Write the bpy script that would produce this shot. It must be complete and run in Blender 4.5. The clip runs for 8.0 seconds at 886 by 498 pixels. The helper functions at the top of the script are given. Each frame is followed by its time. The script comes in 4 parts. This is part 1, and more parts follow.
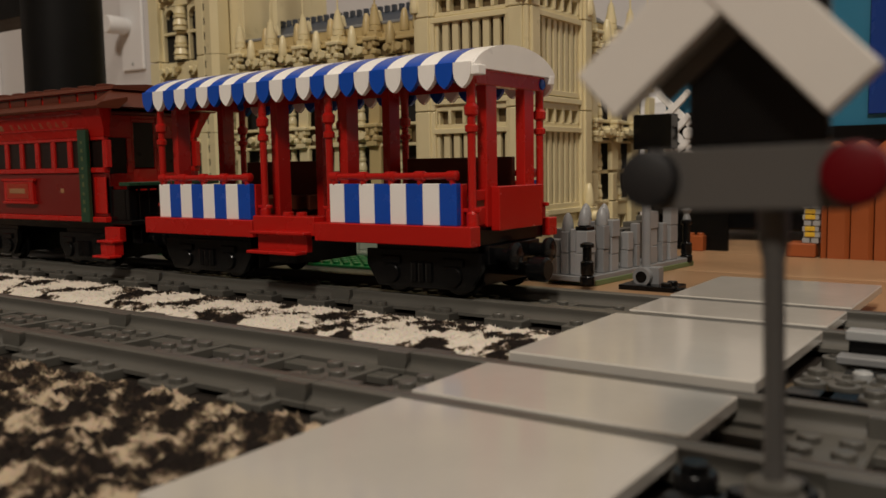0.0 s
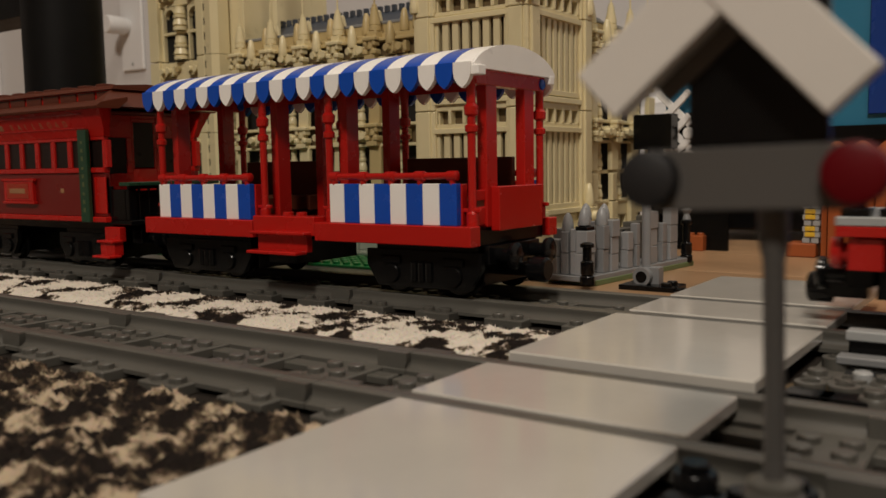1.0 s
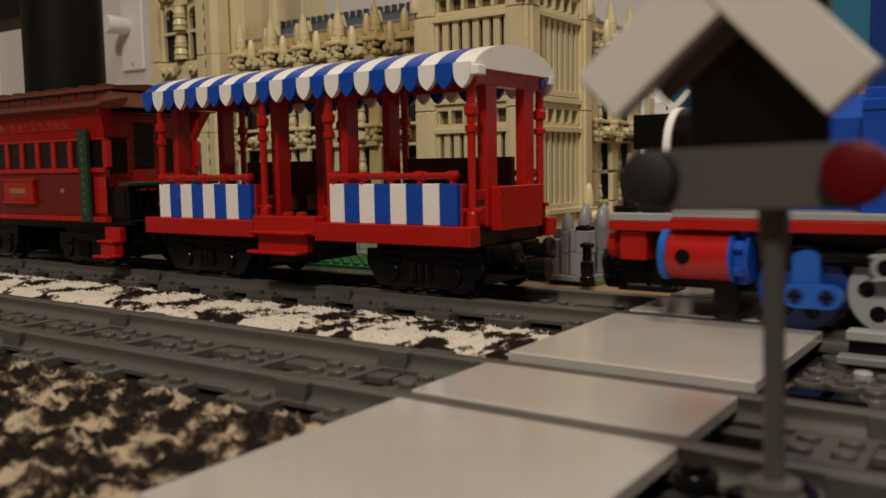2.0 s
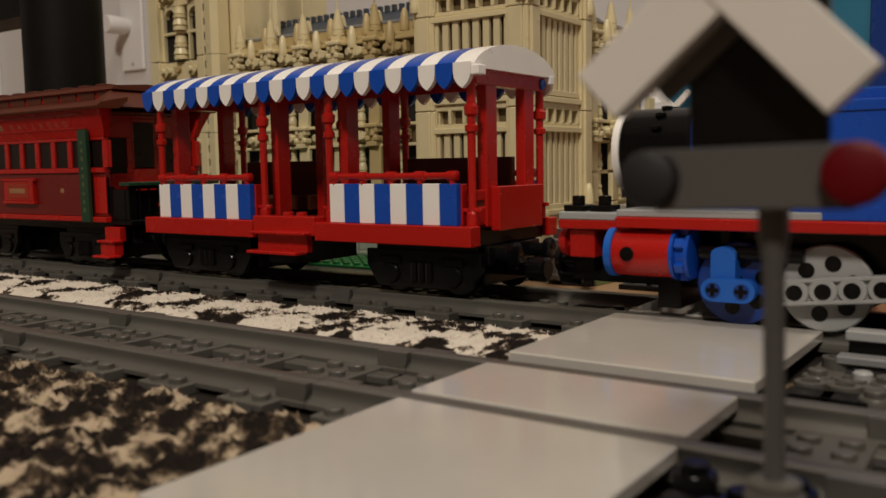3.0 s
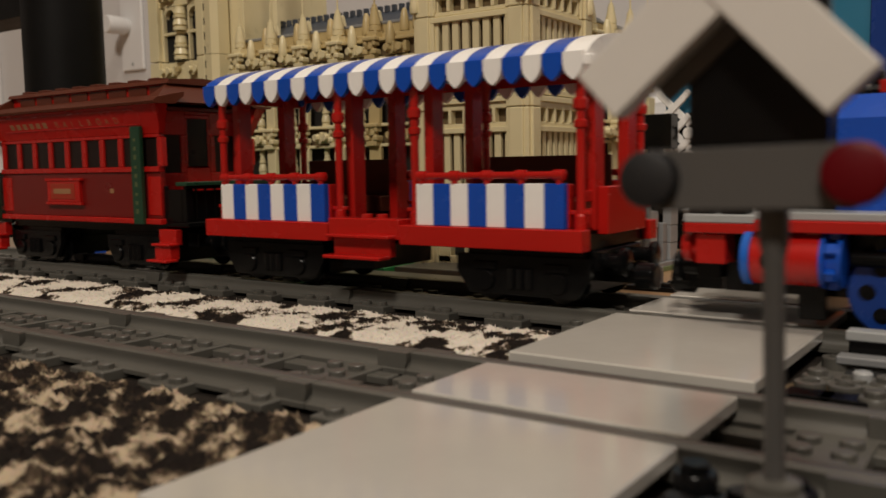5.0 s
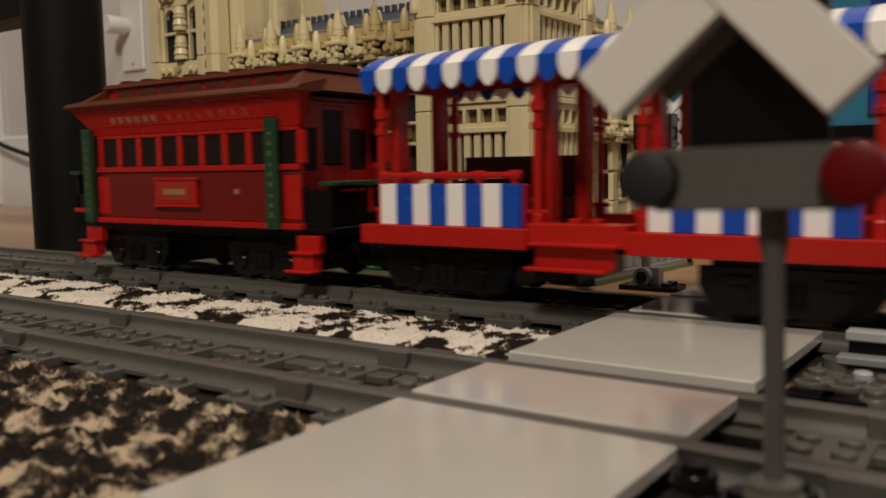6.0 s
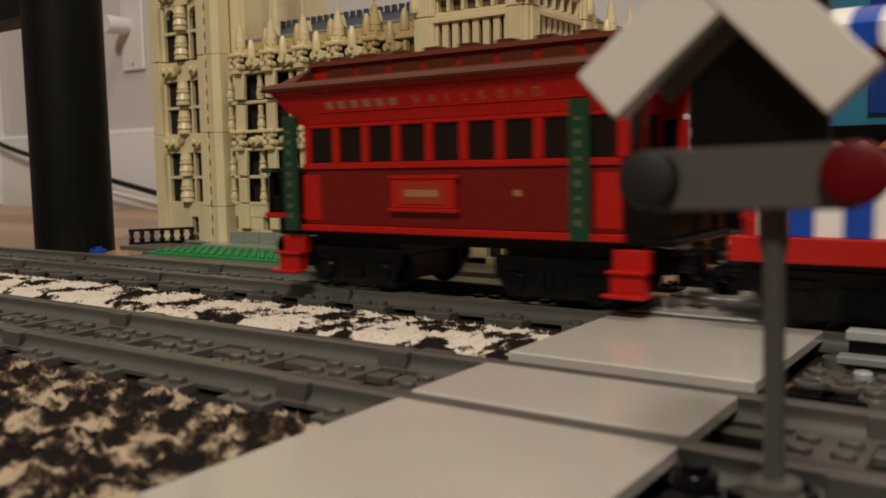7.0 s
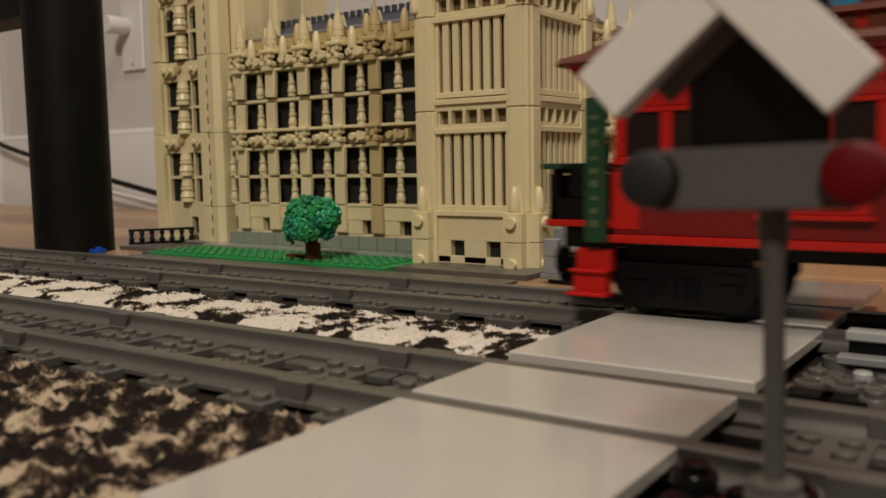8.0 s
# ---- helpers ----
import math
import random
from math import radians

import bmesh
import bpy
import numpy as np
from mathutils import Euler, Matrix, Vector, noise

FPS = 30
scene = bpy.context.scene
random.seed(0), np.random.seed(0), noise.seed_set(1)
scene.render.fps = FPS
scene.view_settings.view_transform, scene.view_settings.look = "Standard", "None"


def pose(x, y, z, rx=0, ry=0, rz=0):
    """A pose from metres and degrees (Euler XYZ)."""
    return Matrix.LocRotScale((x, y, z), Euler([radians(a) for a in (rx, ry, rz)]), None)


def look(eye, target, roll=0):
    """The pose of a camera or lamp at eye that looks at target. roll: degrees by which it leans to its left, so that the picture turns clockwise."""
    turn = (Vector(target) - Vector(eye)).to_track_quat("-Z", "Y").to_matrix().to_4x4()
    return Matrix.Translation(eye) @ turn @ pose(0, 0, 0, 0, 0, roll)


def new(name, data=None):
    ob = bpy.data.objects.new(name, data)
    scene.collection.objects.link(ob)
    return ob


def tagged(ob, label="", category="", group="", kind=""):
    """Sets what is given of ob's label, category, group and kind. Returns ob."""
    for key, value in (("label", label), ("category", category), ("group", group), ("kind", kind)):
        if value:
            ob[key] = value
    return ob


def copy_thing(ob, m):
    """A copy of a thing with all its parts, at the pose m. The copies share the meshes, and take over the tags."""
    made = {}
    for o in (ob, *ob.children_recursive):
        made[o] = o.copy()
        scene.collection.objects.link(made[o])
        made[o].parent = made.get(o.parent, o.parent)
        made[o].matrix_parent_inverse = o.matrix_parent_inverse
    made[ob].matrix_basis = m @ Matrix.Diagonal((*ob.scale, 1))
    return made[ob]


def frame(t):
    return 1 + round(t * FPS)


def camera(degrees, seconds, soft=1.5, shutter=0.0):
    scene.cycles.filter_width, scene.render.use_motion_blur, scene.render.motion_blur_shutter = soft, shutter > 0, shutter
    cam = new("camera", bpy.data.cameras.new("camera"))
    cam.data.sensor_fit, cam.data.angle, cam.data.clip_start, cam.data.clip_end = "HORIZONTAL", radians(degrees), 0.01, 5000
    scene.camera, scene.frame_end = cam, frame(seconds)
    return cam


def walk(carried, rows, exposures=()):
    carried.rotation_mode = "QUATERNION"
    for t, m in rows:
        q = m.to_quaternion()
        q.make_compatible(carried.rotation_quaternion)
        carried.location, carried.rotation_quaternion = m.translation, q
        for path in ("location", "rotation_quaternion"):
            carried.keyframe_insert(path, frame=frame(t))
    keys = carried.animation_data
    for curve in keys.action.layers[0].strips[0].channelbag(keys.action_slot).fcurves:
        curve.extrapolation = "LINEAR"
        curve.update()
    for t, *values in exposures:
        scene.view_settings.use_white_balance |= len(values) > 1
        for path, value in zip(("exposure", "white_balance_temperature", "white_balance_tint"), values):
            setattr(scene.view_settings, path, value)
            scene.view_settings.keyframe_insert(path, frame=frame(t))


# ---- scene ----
U = 0.008  # one stud of the toy bricks, in metres; plans below are in studs
RAIL = 1.1  # top of the rails over the floor, in studs
cam = camera(53.75, 8.0, shutter=0.6)
cam.data.dof.use_dof, cam.data.dof.focus_distance, cam.data.dof.aperture_fstop = True, 0.39, 21
HOME = pose(18.354 * U, -19.365 * U, (6.534 + RAIL) * U, 90 - 5.517, 0, 35.08) @ pose(0, 0, 0, 0, 0, -0.987)
walk(cam, [(0.0, HOME), (8.0, HOME)], [(0.0, -0.15), (3.5, -0.1), (6.5, 0.0), (8.0, 0.02)])

# ---- light ----
world = bpy.data.worlds.new("room_dusk")
scene.world = world
world.use_nodes = True
world.node_tree.nodes["Background"].inputs[0].default_value = (0.75, 0.8, 1.0, 1)
world.node_tree.nodes["Background"].inputs[1].default_value = 0.008


def lamp(name, x, y, z, tx, ty, tz, watts, size, color):
    data = bpy.data.lights.new(name, "AREA")
    data.energy, data.shape, data.size, data.color = watts, "DISK", size, color
    ob = new(name, data)
    ob.matrix_world = look((x, y, z), (tx, ty, tz))
    return ob


lamp("ceiling_lamp", 0.45, 0.0, 2.3, 0.0, 0.1, 0.0, 16, 0.4, (1.0, 0.88, 0.73))
lamp("ceiling_lamp", 0.65, -1.85, 2.05, -0.1, 0.2, 0.0, 45, 0.4, (1.0, 0.90, 0.78))


# ---- materials ----
def material(name, color, rough=0.35, metal=0.0, spread=0.06, grain=60.0, bump=0.0, spec=0.5, stretch=None):
    """Base colour with two scales of variation, smudged gloss and fine relief."""
    m = bpy.data.materials.new(name)
    m.use_nodes = True
    t = m.node_tree
    n, l = t.nodes, t.links
    b = n["Principled BSDF"]
    co = n.new("ShaderNodeTexCoord")
    big, fine = n.new("ShaderNodeTexNoise"), n.new("ShaderNodeTexNoise")
    big.inputs["Scale"].default_value, fine.inputs["Scale"].default_value = grain, grain * 14
    big.inputs["Detail"].default_value = 5
    mix = n.new("ShaderNodeMix")
    mix.data_type = "RGBA"
    mix.inputs[6].default_value = (*[c * (1 - spread) for c in color], 1)
    mix.inputs[7].default_value = (*[min(1, c * (1 + spread)) for c in color], 1)
    info = n.new("ShaderNodeObjectInfo")
    add = n.new("ShaderNodeMath")
    add.operation = "MULTIPLY_ADD"
    place = n.new("ShaderNodeMapping")
    place.inputs["Scale"].default_value = stretch or (1, 1, 1)
    l.new(co.outputs["Object"], place.inputs["Vector"])
    l.new(place.outputs[0], big.inputs["Vector"])
    l.new(place.outputs[0], fine.inputs["Vector"])
    l.new(info.outputs["Random"], add.inputs[0])
    add.inputs[1].default_value = 0.4
    l.new(big.outputs["Fac"], add.inputs[2])
    l.new(add.outputs[0], mix.inputs[0])
    l.new(mix.outputs[2], b.inputs["Base Color"])
    ramp = n.new("ShaderNodeMapRange")
    ramp.inputs[3].default_value, ramp.inputs[4].default_value = max(0.03, rough - 0.1), rough + 0.12
    l.new(big.outputs["Fac"], ramp.inputs[0])
    l.new(ramp.outputs[0], b.inputs["Roughness"])
    b.inputs["Metallic"].default_value = metal
    b.inputs["Specular IOR Level"].default_value = spec
    if bump:
        bp = n.new("ShaderNodeBump")
        bp.inputs["Strength"].default_value, bp.inputs["Distance"].default_value = bump, 0.0004
        l.new(fine.outputs["Fac"], bp.inputs["Height"])
        l.new(bp.outputs[0], b.inputs["Normal"])
    return m


RED = material("red_plastic", (0.43, 0.010, 0.007), 0.25, bump=0.03)
DARK_RED = material("dark_red_plastic", (0.155, 0.007, 0.006), 0.3, bump=0.03)
BROWN = material("reddish_brown_plastic", (0.095, 0.022, 0.010), 0.38, bump=0.03, spec=0.3)
BLUE = material("blue_plastic", (0.007, 0.072, 0.45), 0.25, bump=0.03)
# the same blue made lighter: highlight on crossheads and front covers painted in
LIT_BLUE = material("lit_blue_plastic", (0.015, 0.12, 0.52), 0.25, bump=0.03)
WHITE = material("white_plastic", (0.92, 0.90, 0.87), 0.3, bump=0.03)
BLACK = material("black_plastic", (0.004, 0.004, 0.0042), 0.2, bump=0.03, spec=0.22)
TAN = material("tan_plastic", (0.70, 0.61, 0.37), 0.3, bump=0.03)
# for dark tan parts, and for tower recesses with their shade in the colour
TAN_DARK_SHADED = material("dark_and_shaded_tan_plastic", (0.13, 0.09, 0.045), 0.3, bump=0.03)
GREY = material("light_grey_plastic", (0.36, 0.37, 0.37), 0.3, bump=0.03)
RAILGREY = material("dark_grey_plastic", (0.089, 0.085, 0.074), 0.36, bump=0.06, spread=0.12)
GREEN = material("green_plastic", (0.02, 0.24, 0.07), 0.3, bump=0.03)
DARKGREEN = material("dark_green_plastic", (0.012, 0.05, 0.025), 0.3, bump=0.03)
SANDGREEN = material("sand_green_plastic", (0.24, 0.27, 0.22), 0.2, bump=0.03)
# assumed dark brown for walls out of view, to lower the bounced light
UNSEEN_WALL_DIM = material("dim_unseen_wall_paint", (0.20, 0.17, 0.14), 0.8, bump=0.25, grain=6, spread=0.05)
WALLPAINT = material("wall_paint", (0.62, 0.61, 0.61), 0.7, bump=0.25, grain=6, spread=0.03)
TRIMPAINT = material("trim_paint", (0.72, 0.72, 0.72), 0.4, bump=0.1, grain=6, spread=0.03)
TURQ = material("turquoise_plastic", (0.025, 0.17, 0.29), 0.35, bump=0.03)
ORANGE = material("terracotta_plastic", (0.33, 0.085, 0.024), 0.35, bump=0.05)
YELLOW = material("yellow_plastic", (0.70, 0.45, 0.04), 0.35, bump=0.03)
CROSSGREY = material("crossing_tile_plastic", (0.455, 0.434, 0.396), 0.12, bump=0.08, spread=0.16, grain=22)
# navy parts, and blue wheels with the underside shade in the colour
NAVY_SHADED = material("navy_and_shaded_blue_plastic", (0.008, 0.04, 0.22), 0.25, bump=0.03)
STONE = material("stone_grey_plastic", (0.21, 0.215, 0.22), 0.35, bump=0.05, spread=0.15)
ARMWHITE = material("off_white_plastic", (0.72, 0.69, 0.64), 0.35, bump=0.03)
SIGNGREY = material("sign_grey_plastic", (0.078, 0.074, 0.07), 0.4, bump=0.03)
LEGBLACK = material("black_powder_coat", (0.005, 0.005, 0.005), 0.5, bump=0.2, spec=0.15)


# ---- building helpers ----
class Geo:
    """Plain mesh collector in studs."""

    def __init__(self):
        self.v, self.f = [], []

    def poly(self, pts, faces, centre=None):
        o = len(self.v)
        self.v += [tuple(p) for p in pts]
        for f in faces:
            if centre is not None:
                a, b, c = (Vector(pts[i]) for i in (f[0], f[1], f[2]))
                mid = sum((Vector(pts[i]) for i in f), Vector()) / len(f)
                if (b - a).cross(c - b).dot(mid - Vector(centre)) < 0:
                    f = tuple(reversed(f))
            self.f.append(tuple(i + o for i in f))
        return self

    def box(self, x0, y0, z0, x1, y1, z1, c=0.04, m=None):
        """A box with chamfered edges; m turns it first."""
        x0, x1, y0, y1, z0, z1 = min(x0, x1), max(x0, x1), min(y0, y1), max(y0, y1), min(z0, z1), max(z0, z1)
        c = min(c, (x1 - x0) / 3, (y1 - y0) / 3, (z1 - z0) / 3)
        pts, idx = [], {}
        for k in range(3):
            for sx in (0, 1):
                for sy in (0, 1):
                    for sz in (0, 1):
                        i = [c, c, c]
                        i[k] = 0
                        idx[k, sx, sy, sz] = len(pts)
                        pts.append((x1 - i[0] if sx else x0 + i[0], y1 - i[1] if sy else y0 + i[1], z1 - i[2] if sz else z0 + i[2]))
        faces = []
        for a in (0, 1):
            faces.append([idx[0, a, p, q] for p, q in ((0, 0), (1, 0), (1, 1), (0, 1))])
            faces.append([idx[1, p, a, q] for p, q in ((0, 0), (1, 0), (1, 1), (0, 1))])
            faces.append([idx[2, p, q, a] for p, q in ((0, 0), (1, 0), (1, 1), (0, 1))])
            for b in (0, 1):
                faces.append([idx[0, a, b, 0], idx[0, a, b, 1], idx[1, a, b, 1], idx[1, a, b, 0]])
                faces.append([idx[0, a, 0, b], idx[0, a, 1, b], idx[2, a, 1, b], idx[2, a, 0, b]])
                faces.append([idx[1, 0, a, b], idx[1, 1, a, b], idx[2, 1, a, b], idx[2, 0, a, b]])
                for d in (0, 1):
                    faces.append([idx[0, a, b, d], idx[1, a, b, d], idx[2, a, b, d]])
        cen = Vector(((x0 + x1) / 2, (y0 + y1) / 2, (z0 + z1) / 2))
        if m is not None:
            pts = [m @ Vector(p) for p in pts]
            cen = m @ cen
        return self.poly(pts, faces, cen)

    def turn(self, profile, at=(0, 0, 0), axis="z", n=16, m=None):
        """A turned solid from (radius, height) rows."""
        pts, faces = [], []
        for r, h in profile:
            for k in range(n):
                a = 2 * math.pi * (k + 0.5) / n
                p = (r * math.cos(a), r * math.sin(a), h)
                p = p if axis == "z" else (h, p[0], p[1]) if axis == "x" else (p[1], h, p[0])
                p = Vector(p) + Vector(at)
                pts.append(m @ p if m is not None else p)
        for i in range(len(profile) - 1):
            for k in range(n):
                k2 = (k + 1) % n
                faces.append((i * n + k, i * n + k2, (i + 1) * n + k2, (i + 1) * n + k))
        faces.append(tuple(reversed(range(n))))
        faces.append(tuple(range((len(profile) - 1) * n, len(profile) * n)))
        return self.poly(pts, faces)

    def cyl(self, at, r, h, axis="z", n=16, c=0.04):
        return self.turn([(r - c, 0), (r, c), (r, h - c), (r - c, h)], at, axis, n)

    def stud(self, x, y, z, n=10):
        return self.turn([(0.3, 0), (0.3, 0.17), (0.27, 0.2)], (x, y, z), "z", n)

    def prism(self, pts2, a0, a1, axis="x"):
        """An extruded convex or plain outline: pts2 in the two other axes."""
        n = len(pts2)
        mk = {"x": lambda p, h: (h, p[0], p[1]), "y": lambda p, h: (p[0], h, p[1]), "z": lambda p, h: (p[0], p[1], h)}[axis]
        pts = [mk(p, a0) for p in pts2] + [mk(p, a1) for p in pts2]
        area = sum(pts2[i][0] * pts2[(i + 1) % n][1] - pts2[(i + 1) % n][0] * pts2[i][1] for i in range(n))
        flip = (area < 0) ^ (axis == "y") ^ (a1 < a0)
        faces = [tuple(reversed(range(n))), tuple(range(n, 2 * n))] + [(i, (i + 1) % n, n + (i + 1) % n, n + i) for i in range(n)]
        if flip:
            faces = [tuple(reversed(f)) for f in faces]
        return self.poly(pts, faces)

    def mesh(self, name, mat, angle=35):
        me = bpy.data.meshes.new(name)
        me.from_pydata([(x * U, y * U, z * U) for x, y, z in self.v], [], self.f)
        me.polygons.foreach_set("use_smooth", [True] * len(me.polygons))
        me.set_sharp_from_angle(angle=radians(angle))
        me.materials.append(mat)
        return me


def root(name, x, y, z, label, category, group="", rz=0.0, kind=""):
    """The Empty at the base of a thing; z in studs over the rail tops."""
    ob = new(name)
    ob.empty_display_size = 0.01
    ob.matrix_basis = pose(x * U, y * U, (z + RAIL) * U, 0, 0, rz)
    return tagged(ob, label, category, group, kind)


def part(name, geo, mat, parent, label=""):
    me = geo if isinstance(geo, bpy.types.Mesh) else geo.mesh(name, mat)
    ob = new(name, me)
    ob.parent = parent
    return tagged(ob, label) if label else ob


def solid(name, geo, mat, label, category, kind="", x=0, y=0, z=0, rz=0.0, group=""):
    """A thing of one mesh."""
    ob = new(name, geo.mesh(name, mat))
    ob.matrix_basis = pose(x * U, y * U, (z + RAIL) * U, 0, 0, rz)
    return tagged(ob, label, category, group, kind)


# ---- the room ----
FLOOR = -RAIL
MAT = material("dark_felt", (0.022, 0.018, 0.015), 0.9, bump=0.8, spread=0.4, grain=90, spec=0.1)
WOOD = material("oak_floor", (0.36, 0.22, 0.12), 0.3, bump=0.15, grain=40, spread=0.3, stretch=(0.12, 1.0, 1.0))
ground = solid("floor", Geo().box(-420, -330, FLOOR - 4, 320, 92, FLOOR - 0.2, 0), MAT, "warm brown oak floor boards", "floor", "structure")
PLANKS = {}
for j in range(-28, 6):
    for i in range(-4, 3):
        x0 = max(-420, i * 120 + 10 + 37 * (j % 3))
        long = min(320, i * 120 + 130 + 37 * (j % 3)) - x0
        if long < 2:
            continue
        if long not in PLANKS:
            PLANKS[long] = Geo().box(0, 0, -0.2, long - 0.1, 11.9, 0, 0.06).mesh("plank", WOOD)
        ob = new("plank", PLANKS[long])
        ob.parent = ground
        ob.matrix_basis = pose(x0 * U, (16 + j * 12) * U, FLOOR * U)
solid("wall_north", Geo().box(-420, 88, FLOOR, 320, 98, 300, 0), WALLPAINT, "pale grey painted wall", "wall", "structure")
# south and east walls are unseen; their dark colour holds down ambient light
solid("wall_south", Geo().box(-420, -340, FLOOR, 320, -330, 300, 0), UNSEEN_WALL_DIM, "unseen wall, dark brown to cut bounce light", "wall", "structure")
solid("wall_west", Geo().box(-430, -340, FLOOR, -420, 98, 300, 0), WALLPAINT, "pale grey painted wall", "wall", "structure")
solid("wall_east", Geo().box(320, -340, FLOOR, 330, 98, 300, 0), UNSEEN_WALL_DIM, "unseen wall, dark brown to cut bounce light", "wall", "structure")
solid("ceiling", Geo().box(-430, -340, 300, 330, 98, 306, 0), WALLPAINT, "white painted ceiling", "ceiling", "structure")
solid("baseboard", Geo().prism([(88, FLOOR), (86.4, FLOOR), (86.4, 12.4), (86.8, 13.2), (86.8, 13.8), (87.4, 14.4), (88, 14.6)], -420, 320), TRIMPAINT, "white moulded baseboard along the wall", "baseboard", "structure")


# ---- railway ----
solid("felt_mat", Geo().box(-90, -30, FLOOR, 60, 23.2, FLOOR + 0.12, 0.03), MAT, "dark felt mat under the toy tracks", "mat", "structure")

def rail_profile(y):
    return [(y - 0.66, -0.75), (y + 0.66, -0.75), (y + 0.66, -0.6), (y + 0.45, -0.52), (y + 0.35, -0.38), (y + 0.32, -0.2), (y + 0.35, -0.1), (y + 0.34, -0.03), (y + 0.28, 0.0), (y - 0.28, 0.0), (y - 0.34, -0.03), (y - 0.35, -0.1), (y - 0.32, -0.2), (y - 0.35, -0.38), (y - 0.45, -0.52), (y - 0.66, -0.6)]


def track(x, y):
    """A straight of 16 studs from x to the right; its near rail at y."""
    t = root("track_straight", x, y, FLOOR + 0.12, "dark grey plastic toy train track straight on the floor", "toy track", "track straights")
    for ry in (0, 5):
        g = Geo().prism([(a, b + RAIL - 0.12) for a, b in rail_profile(ry)], 0.02, 15.98)
        for s in (-1, 1):
            x = 16 if s < 0 else 1.3
            g.prism([(x - 1.3, RAIL - 0.78), (x - 0.25, RAIL - 0.78), (x - 0.06, RAIL - 0.62), (x, RAIL - 0.36), (x, RAIL - 0.13), (x - 1.3, RAIL - 0.13)], ry + s * 0.2, ry + s * 0.58, "y")
        part("rail", g, RAILGREY, t)
    for k in range(4):
        g = Geo()
        sx = 4 * k + 1
        g.box(sx, -1.5, 0, sx + 2, 6.5, 0.4)
        for i in (0.5, 1.5):
            for j in (-1, 1.5, 2.5, 3.5, 6):
                g.stud(sx + i, j, 0.4)
        part("sleeper", g, RAILGREY, t)
    g = Geo()
    for j in (1.2, 3.8):
        g.box(0.1, j - 0.35, 0, 15.9, j + 0.35, 0.3)
    part("spine", g, RAILGREY, t)
    return t


first = track(-16, 0)
for k in (-5, -4, -3, -2, 0, 1, 2):
    copy_thing(first, pose(16 * k * U, 0, 0.12 * U))
for k in range(-5, 4):
    copy_thing(first, pose((16 * k - 12.19) * U, 16 * U, 0.12 * U))


def tile(x0, y0, x1, y1, rz=0.0):
    solid("crossing_tile", Geo().box(0, 0, -0.38, x1 - x0, y1 - y0, 0.04, 0.05), CROSSGREY, "glossy light grey crossing tile between the rails", "tile", "", x0, y0, 0, rz, "crossing tiles")


tile(3.4, -9.0, 11.5, -0.37)
tile(3.2, 0.45, 11.4, 4.6)
tile(2.95, 6.4, 11.35, 15.5)
tile(3.1, 16.5, 11.3, 20.5)
tile(3.1, 21.5, 11.3, 29.5)
# ---- open carriage ----
CY = 18.5  # middle of the far track
CAR_X, COACH_X, LOCO_X = -27.68, -52.25, 0.2


def column(x, y):
    g = Geo().turn([(0.3, 3.6), (0.3, 4.2), (0.2, 4.3), (0.2, 8.0), (0.3, 8.05), (0.32, 8.3), (0.2, 8.4), (0.2, 8.75), (0.33, 8.85), (0.35, 9.2), (0.22, 9.35), (0.22, 10.3), (0.3, 10.6), (0.3, 11.0)], (x, y, 0), "z", 14)
    g.box(x - 0.5, y - 0.12, 4.25, x + 0.5, y + 0.12, 4.45)
    return g


def wheelset(parent):
    axle = part("axle", Geo().cyl((0, -2.9, 0), 0.16, 5.8, "y", 10, 0.02), BLACK, parent)
    for s in (-1, 1):
        rows = [(0.5, -0.2), (1.05, -0.18), (1.05, 0.2), (1.2, 0.22), (1.2, 0.34), (0.3, 0.34)]
        g = Geo().turn(rows if s < 0 else [(r, -h) for r, h in reversed(rows)], (0, s * 2.55, 0), "y", 24)
        for k in range(5):
            a = k * 2 * math.pi / 5
            g.box(-0.09, s * 2.55 - 0.24 if s < 0 else s * 2.55 + 0.16, 0.25, 0.09, s * 2.55 - 0.16 if s < 0 else s * 2.55 + 0.24, 0.85, 0.02, Matrix.Rotation(a, 4, "Y"))
        part("wheel", g, BLACK, axle)
    return axle


AXLES = []


def bogie(parent, x, long=7.0):
    """Side frames, springs and two wheelsets under a vehicle."""
    g = Geo()
    for s in (-1, 1):
        y = s * 3.05
        g.prism([(x - long / 2, 1.5), (x - long / 2 + 0.7, 0.45), (x + long / 2 - 0.7, 0.45), (x + long / 2, 1.5), (x + long / 2, 2.3), (x - long / 2, 2.3)], y - 0.16, y + 0.16, "y")
        for k in (-1.9, 1.9):
            g.cyl((x + k, y - 0.3 * (s < 0), 1.1), 0.5, 0.3, "y", 14)
            g.box(x + k - 0.6, y + s * 0.05, 1.6, x + k + 0.6, y + s * 0.3, 2.0)
        for k in (-0.45, 0, 0.45):
            g.cyl((x + k, y + s * 0.2, 0.75), 0.19, 1.0, "z", 10)
    g.box(x - long / 2 + 0.4, -2.9, 1.9, x + long / 2 - 0.4, 2.9, 2.6).box(x - long / 2 + 0.5, -2.15, 0.6, x + long / 2 - 0.5, 2.15, 1.9)
    part("bogie_frame", g, BLACK, parent)
    for k in (-1.9, 1.9):
        a = wheelset(parent)
        a.matrix_basis = pose((x + k) * U, 0, 1.2 * U)
        AXLES.append((a, x + k))


